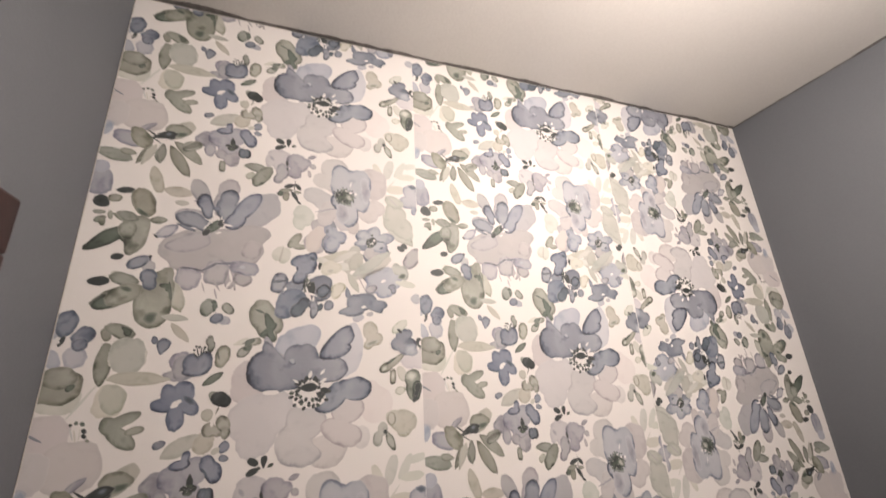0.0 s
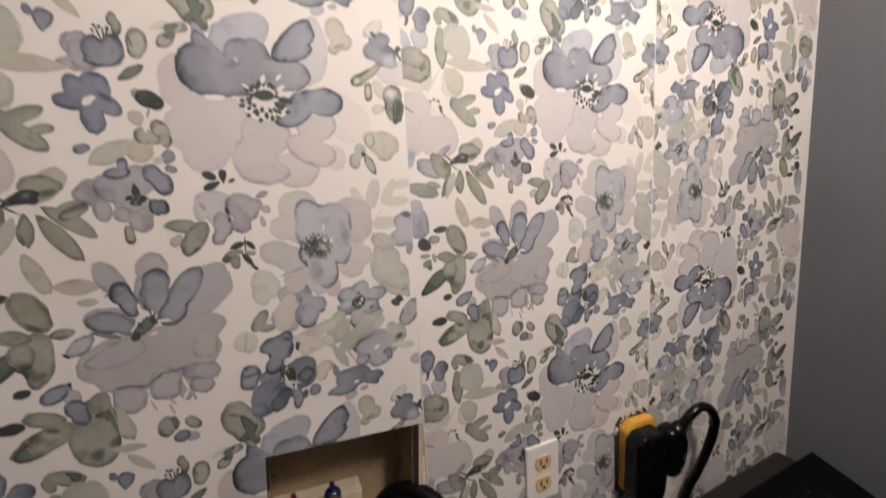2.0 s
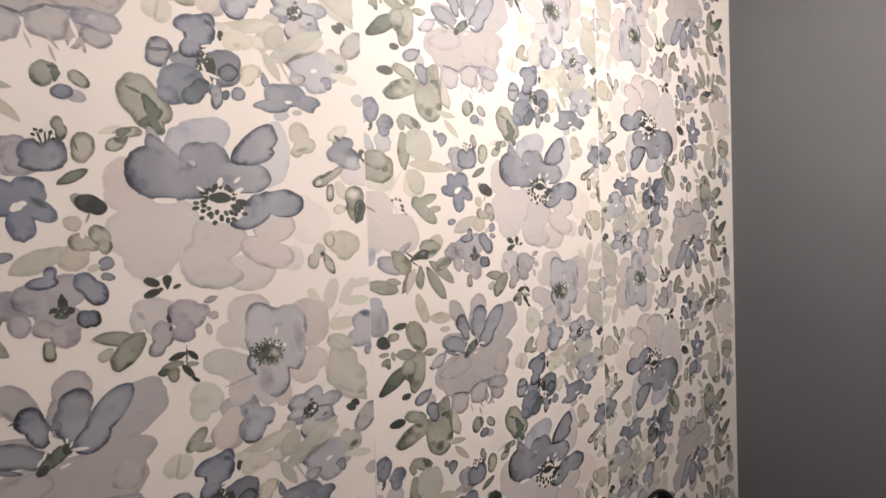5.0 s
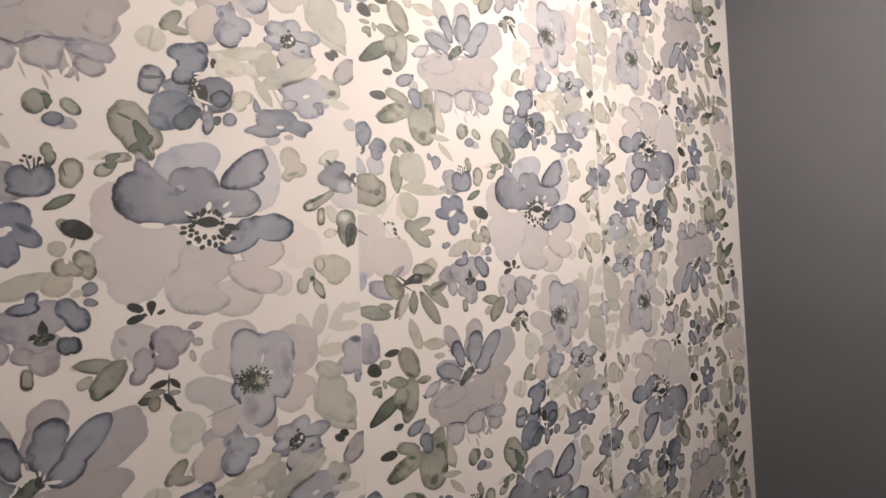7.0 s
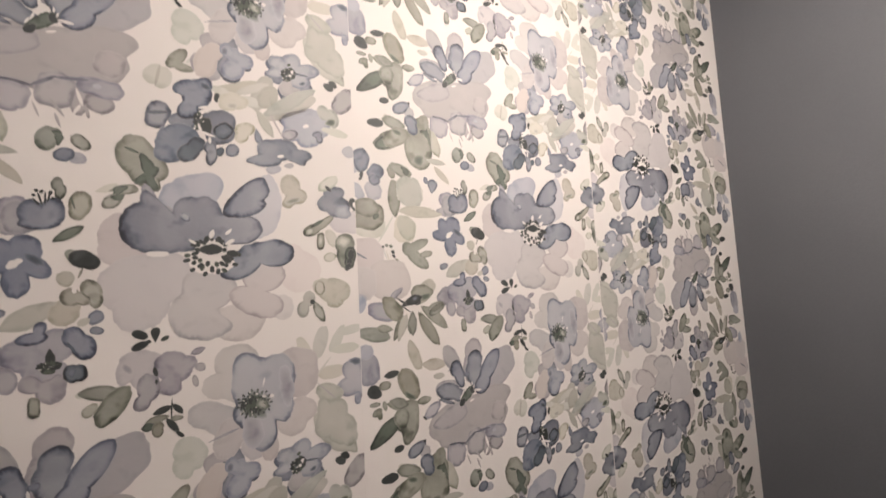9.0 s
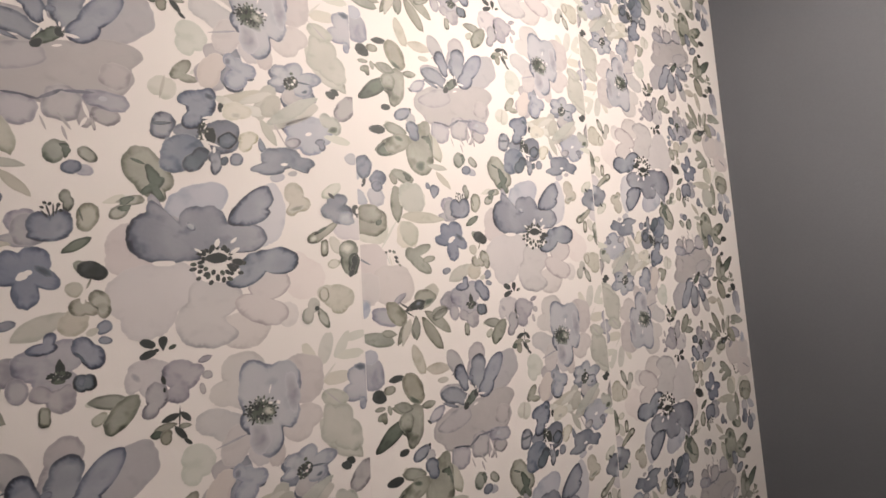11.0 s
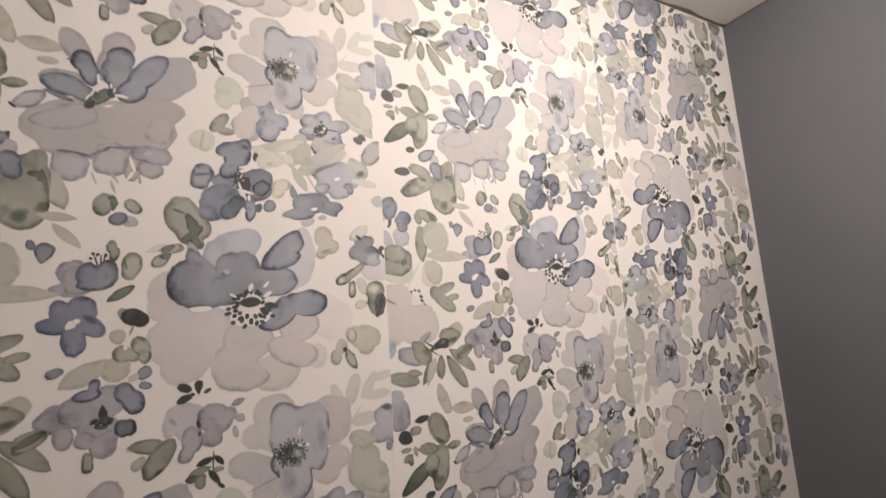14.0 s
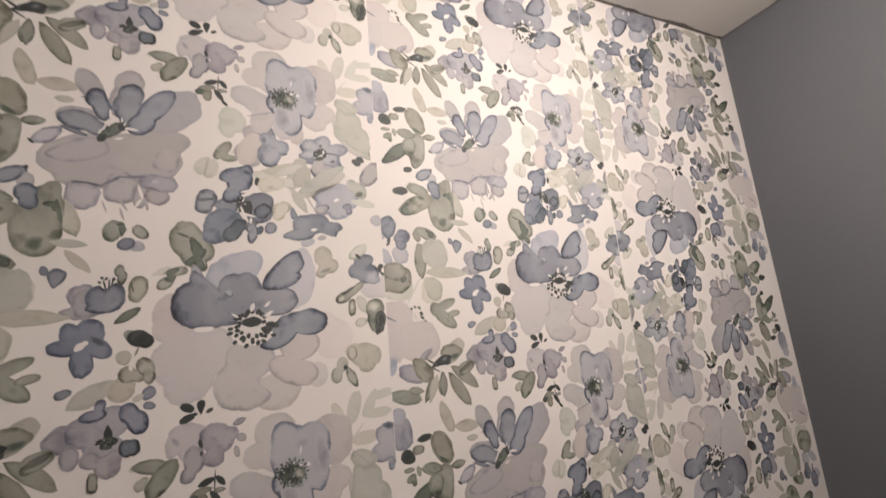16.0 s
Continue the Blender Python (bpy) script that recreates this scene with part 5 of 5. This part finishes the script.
SEAM_1, SEAM_2 = -0.021, 0.462
hang_strip("wallpaper strip with blue watercolour flowers, cut round a supply box", XL + 0.001, SEAM_1,
           lambda k: Matrix.Translation((BASE_X, 0, BASE_Z + k * REPEAT)), 0.002, SEAM_1 - XL, 4, -0.0004, (Vector((SEAM_1, 0, 1.50)), Vector((1, 0, -0.012)).normalized()))
hang_strip("wallpaper strip with blue watercolour flowers behind a white outlet", SEAM_1 - 0.0006, SEAM_2,
           lambda k: Matrix.Translation((BASE_X + 0.500, 0, BASE_Z + 0.031 + k * REPEAT)), 0.0016, SEAM_2 - XL - 0.500, 4, -0.0006)
hang_strip("off-white wallpaper strip with watercolour flowers, hung upside down", SEAM_2 - 0.002, XR - 0.001,
           lambda k: Matrix.Translation((0.423 - XL, -0.0005, 3.708 - BASE_Z + k * REPEAT)) @ pose(0, 0, 0, 0, 180, 0), 0.423 - XR - XL + 0.002, 0.423 - SEAM_2 - XL + 0.001, 6, -0.0009)


# ---- supply box, valves and hoses ----
tilt = Matrix.Translation((BOX_C[0], 0, BOX_C[1])) @ pose(0, 0, 0, 0, BOX_TURN, 0)
w, h, deep, t = BOX_W / 2 - 0.001, BOX_H / 2 - 0.001, 0.088, 0.002
supply = thing("washer_supply_box", "recessed ivory plastic washing machine supply box, stained inside", "supply box")
supply.matrix_basis = tilt
part("back_panel", block(-w, w, deep, deep + t, -h, h), IVORY, supply)
part("side_panel", block(-w, -w + t, 0.006, deep, -h, h), IVORY, supply)
part("side_panel", block(w - t - 0.005, w - 0.005, 0.006, deep, -h, h), IVORY, supply)
part("top_panel", block(-w + t, w - t - 0.005, 0.006, deep, h - t, h), IVORY, supply)
part("bottom_panel", block(-w + t, w - t, 0.001, deep, -h, -h + t), BOX_FLOOR, supply, "stained bottom panel")
bm = block(-w + t, 0.030, 0.050, deep, -h + t, -h + 0.062, 0.003)
part("valve_mount", bm, BOX_FLOOR, supply, "stained raised valve mount")
bm = lathe([(0, 0.026), (0.004, 0.026), (0.006, 0.023), (0.006, 0.019), (0.0005, 0.018)], (0.052, 0.046, -h + t), (0.052, 0.046, 1), 32)
part("drain_ring", bm, BOX_FLOOR, supply)
# flat dark disc in place of the shade down the drain
part("drain_shade_disc", lathe([(0, 0.018), (0.0012, 0.018)], (0.052, 0.046, -h + t), (0.052, 0.046, 1), 28), RECESS_SHADE, supply, "dark disc drawn as the shaded open drain")
# solid dark strips paint the shade of the gap between box and cut paper
part("gap_shade_strip", block(w - 0.005, w - 0.0003, 0.002, 0.012, -h, h), RECESS_SHADE, supply, "dark strip drawn as the shaded gap beside the box")
part("gap_shade_strip", block(-w + 0.0003, -w + 0.003, 0.002, 0.006, h - 0.05, h), RECESS_SHADE, supply, "dark strip drawn as the shaded gap beside the box")
part("torn_edge", block(w + 0.0005, w + 0.0085, -0.0022, -0.0009, -h - 0.004, h + 0.001, 0.0004), PLASTER, supply, "bare plasterboard edge")
part("gap_shade_strip", block(-0.01, w - 0.005, -0.0014, 0.003, -h - 0.0035, -h - 0.0012), RECESS_SHADE, supply, "dark strip drawn as the shaded gap beside the box")


def valve(x, z, knob, label):
    """A washing machine valve: a brass body on the mount, a threaded outlet and a small lever on top."""
    ob = thing("supply_valve", label, "valve", (x, 0.0, z), group="supply valves")
    bm = lathe([(0, 0.010), (0.012, 0.0105), (0.014, 0.013), (0.024, 0.013), (0.026, 0.010), (0.040, 0.010), (0.046, 0.006)], (0, 0.052, 0.002), (0, -1, 0.35 + 0.1), 24)
    part("body", bm, BRASS, ob, smooth=False)
    bm = lathe([(0, 0.0110), (0.003, 0.0118), (0.010, 0.0118), (0.012, 0.0106), (0.018, 0.0103)], (0, 0.018, -0.004), (0.001, -0.014, -0.034), 12)
    part("nut", bm, BRASS, ob)
    bm = lathe([(0, 0.008), (0.003, 0.0145), (0.008, 0.0162), (0.014, 0.0155), (0.018, 0.012)], (0, 0.030, 0.008), (0.001, -0.004, -0.024), 26)
    part("collar", bm, BRASS, ob, smooth=True)
    bm = lathe([(0, 0.006), (0.004, 0.011), (0.012, 0.0125), (0.018, 0.010), (0.021, 0.004)], (0, 0.034, 0.012), (0, 0.018, 0.034), 20)
    part("knob", bm, knob, ob, smooth=True)
    bm = block(-0.0035, 0.0035, 0.020, 0.028, 0.030, 0.044, 0.0015)
    part("lever", bm, knob, ob)
    return ob


valve(-0.2185, 1.177, RED_KNOB, "plated brass valve with a dark red knob")
valve(-0.1640, 1.177, BLUE_KNOB, "plated brass valve with a dark blue knob")
tagged(part("red_hose", tube(spline([(-0.2175, 0.004, 1.166), (-0.2165, -0.010, 1.150), (-0.212, -0.024, 1.115), (-0.204, -0.034, 1.05), (-0.19, -0.04, 0.9), (-0.17, -0.05, 0.6)]), 0.0098), RED_RUBBER, smooth=True),
       "red rubber hot water hose hanging from the valve", "hose")
tagged(part("blue_hose", tube(spline([(-0.1635, 0.004, 1.166), (-0.1615, -0.010, 1.150), (-0.154, -0.024, 1.105), (-0.142, -0.034, 1.04), (-0.12, -0.04, 0.9), (-0.10, -0.05, 0.6)]), 0.0098), BLUE_RUBBER, smooth=True),
       "blue rubber cold water hose hanging from the valve", "hose")
tagged(part("drain_hose", tube(spline([(-0.100, 0.046, 1.112), (-0.096, 0.044, 1.128), (-0.084, 0.038, 1.150), (-0.067, 0.026, 1.168), (-0.043, 0.006, 1.176), (-0.018, -0.020, 1.166), (0.001, -0.045, 1.133), (0.019, -0.062, 1.085), (0.04, -0.07, 1.0), (0.05, -0.07, 0.8), (0.06, -0.07, 0.5)]), 0.0138, 18, 0.00022, 0.0034), BLACK_RUBBER, smooth=True),
       "black ribbed drain hose hooked into the supply box", "hose")

# ---- duplex outlet ----
outlet = thing("duplex_outlet", "white wall plate with an almond double socket", "outlet", (0.196, -0.001, 1.1335))
part("plate", block(-0.035, 0.035, -0.0062, 0, -0.0552, 0.0552, 0.0028, 3), WHITE_PLASTIC, outlet)
for dz in (0.0205, -0.0205):
    bm = lathe([(0, 0.0172), (0.0026, 0.0172), (0.0032, 0.0162)], (0, -0.0055, dz), (0, -1, dz), 32)
    for v in bm.verts:
        v.co.z = dz + max(-0.0138, min(0.0138, v.co.z - dz))
    face = part("socket_face", bm, ALMOND, outlet, "almond socket face")
    # slots and ground hole are solid dark pieces, their inner shade put in colour
    for sx, hh in ((-0.0064, 0.0052), (0.0064, 0.0044)):
        part("slot", block(sx - 0.0014, sx + 0.0014, -0.0092, -0.0086, dz + 0.003 - hh, dz + 0.003 + hh), RECESS_SHADE, face)
    part("ground_hole", lathe([(0, 0.0032), (0.0006, 0.0032)], (0, -0.0086, dz - 0.0075), (0, -1, dz - 0.0075), 14), RECESS_SHADE, face)
part("screw", lathe([(0, 0.0034), (0.0008, 0.003)], (0, -0.0062, 0), (0, -1, 0), 14), WHITE_PLASTIC, outlet)

# ---- range-type outlet and plug ----
recept = thing("appliance_outlet", "yellow plastic appliance outlet set in a rough wall cut", "outlet", (0.418, -0.001, 1.108))
# dark plate round the housing: the black shade in the wall cut, as colour
bm = prism([(-0.046, -0.078), (0.040, -0.078), (0.046, 0.060), (0.030, 0.082), (-0.034, 0.078), (-0.046, 0.064)], -0.001, -0.004, 0.0008)
part("wall_cut_shade", bm, RECESS_SHADE, recept, "dark plate drawn as the shaded ragged cut")
part("housing", prism([(-0.041, -0.070), (0.034, -0.066), (0.042, 0.058), (0.032, 0.073), (-0.024, 0.073), (-0.040, 0.058)], -0.003, -0.024, 0.005), YELLOW, recept)
for i in range(15):
    cx, cz = -0.048 + 0.0054 * i + 0.003 * math.sin(i * 4.1), (0.048 + 0.007 * i if i < 5 else 0.081 + 0.005 * math.sin(i * 2.3))
    bm = bmesh.new()
    bmesh.ops.create_icosphere(bm, subdivisions=2, radius=0.0034 + 0.0016 * math.sin(i * 1.7))
    for v in bm.verts:
        v.co *= 1 + 0.9 * noise.noise(v.co * 330 + Vector((i * 3.1, 0, 0)))
        v.co = Vector((cx + v.co.x * 1.2, -0.003 + v.co.y * 0.7, cz + v.co.z))
    part("plaster_crumb", bm, CRUMB, recept, "pale torn plaster crumb")
cord = thing("power_cord", "thick black appliance plug and cord plugged into the yellow outlet", "plug")
part("plug_body", prism([(0.371, 1.050), (0.390, 1.024), (0.440, 1.022), (0.450, 1.046), (0.456, 1.146), (0.440, 1.170), (0.390, 1.170), (0.374, 1.156)], -0.022, -0.060, 0.007), BLACK_PLASTIC, cord)
part("cord_grip", prism([(0.446, 1.078), (0.462, 1.062), (0.484, 1.070), (0.499, 1.096), (0.503, 1.132), (0.494, 1.160), (0.474, 1.170), (0.446, 1.166)], -0.026, -0.068, 0.013), BLACK_PLASTIC, cord, smooth=True)
part("strain_relief", lathe([(0, 0.017), (0.016, 0.0165), (0.019, 0.0145), (0.030, 0.011)], (0.468, -0.052, 1.150), (0.484, -0.064, 1.180), 24), BLACK_PLASTIC, cord, smooth=True)
part("cable", tube(spline([(0.470, -0.059, 1.154), (0.482, -0.064, 1.177), (0.513, -0.070, 1.203), (0.550, -0.067, 1.192), (0.582, -0.060, 1.150), (0.587, -0.048, 1.092), (0.578, -0.034, 1.030), (0.562, -0.019, 0.968), (0.55, -0.0135, 0.90), (0.54, -0.0135, 0.78)]), 0.0092, 18), BLACK_PLASTIC, cord, smooth=True)

# ---- washing machine ----
machine = thing("washing_machine", "graphite top-loading washing machine with a dark control console", "washing machine", (0.938, -0.012, 0), 2.6)
WIDE = 0.686
part("body", block(-WIDE, 0.012, -0.68, -0.03, 0.02, 0.898, 0.012, 3), GRAPHITE, machine)
for fx in (-WIDE + 0.06, -0.06):
    for fy in (-0.62, -0.09):
        part("foot", lathe([(0, 0.022), (0.012, 0.022), (0.021, 0.012)], (fx, fy, 0), (fx, fy, 1), 16), BLACK_RUBBER, machine)
part("lid", block(-WIDE + 0.04, -0.04, -0.65, -0.255, 0.893, 0.903, 0.004, 3), GRAPHITE, machine)


def side_profile(points, x0, x1, bevel):
    """A form with the same outline (y, z) all along x."""
    out = bmesh.new()
    a = [out.verts.new((x0, y, z)) for y, z in points]
    b = [out.verts.new((x1, y, z)) for y, z in points]
    n = len(a)
    out.faces.new(a)
    out.faces.new(b[::-1])
    for i in range(n):
        out.faces.new((a[i], b[i], b[(i + 1) % n], a[(i + 1) % n]))
    bmesh.ops.recalc_face_normals(out, faces=out.faces)
    bmesh.ops.bevel(out, geom=out.edges[:], offset=bevel, segments=3, profile=0.5, affect="EDGES")
    return out


part("console", side_profile([(-0.004, 0.870), (-0.002, 0.955), (-0.010, 0.966), (-0.058, 0.966), (-0.230, 0.902), (-0.235, 0.870)], -WIDE, -0.052, 0.009), GRAPHITE, machine)
part("console_end", side_profile([(-0.052, 0.870), (-0.054, 0.964), (-0.060, 0.9655), (-0.230, 0.902), (-0.235, 0.870)], -0.054, -0.001, 0.004), GRAPHITE, machine)
SLOPE = math.degrees(math.atan2(0.058, 0.166))
lie = Matrix.Translation((0, -0.054, 0.9685)) @ pose(0, 0, 0, SLOPE, 0, 0)


def on_slope(name, x0, x1, d0, d1, rise, thick, mat, bevel=0.0008, parent=None, label=""):
    """A flat piece on the console's slope, d0 to d1 metres down it."""
    bm = block(x0, x1, -d1, -d0, rise, rise + thick, bevel)
    bmesh.ops.transform(bm, matrix=lie, verts=bm.verts)
    return part(name, bm, mat, parent or machine, label)


panel = on_slope("control_panel", -WIDE + 0.002, 0.0, 0.0, 0.170, 0.0, 0.005, PANEL_BLACK, 0.002, label="dark charcoal control panel")
strip = on_slope("touch_strip", -0.562, -0.098, 0.036, 0.094, 0.005, 0.0008, GLASS_BLACK, 0.0003, label="glossy black touch strip")
on_slope("display", -0.340, -0.300, 0.043, 0.080, 0.0058, 0.0005, LCD, 0.0, strip, "unlit grey display")
for x, d in ((-0.493, 0.052), (-0.436, 0.051), (-0.381, 0.053), (-0.446, 0.073), (-0.389, 0.074), (-0.252, 0.052), (-0.196, 0.049), (-0.261, 0.073), (-0.206, 0.071), (-0.140, 0.055), (-0.138, 0.073)):
    on_slope("key_legend", x - 0.008, x + 0.008, d - 0.0012, d + 0.0012, 0.0058, 0.0003, MARK, 0.0, strip, "small pale key legend")
for x, d in ((-0.336, 0.095), (-0.295, 0.094), (-0.210, 0.093), (-0.43, 0.032), (-0.32, 0.033), (-0.52, 0.032)):
    on_slope("panel_legend", x - 0.011, x + 0.011, d - 0.0010, d + 0.0010, 0.005, 0.0003, LCD, 0.0, panel, "faint grey legend")

tagged(part("plaster_crumb", lathe([(0, 0.0016), (0.0018, 0.0010), (0.0026, -0.0004), (0.0019, -0.0014), (0, -0.0016)], (0.7900, -0.0080, 0.9685), (1.0900, -0.1080, 1.9), 7), CRUMB),
       "tiny white plaster crumb lying on a dark machine console", "debris")
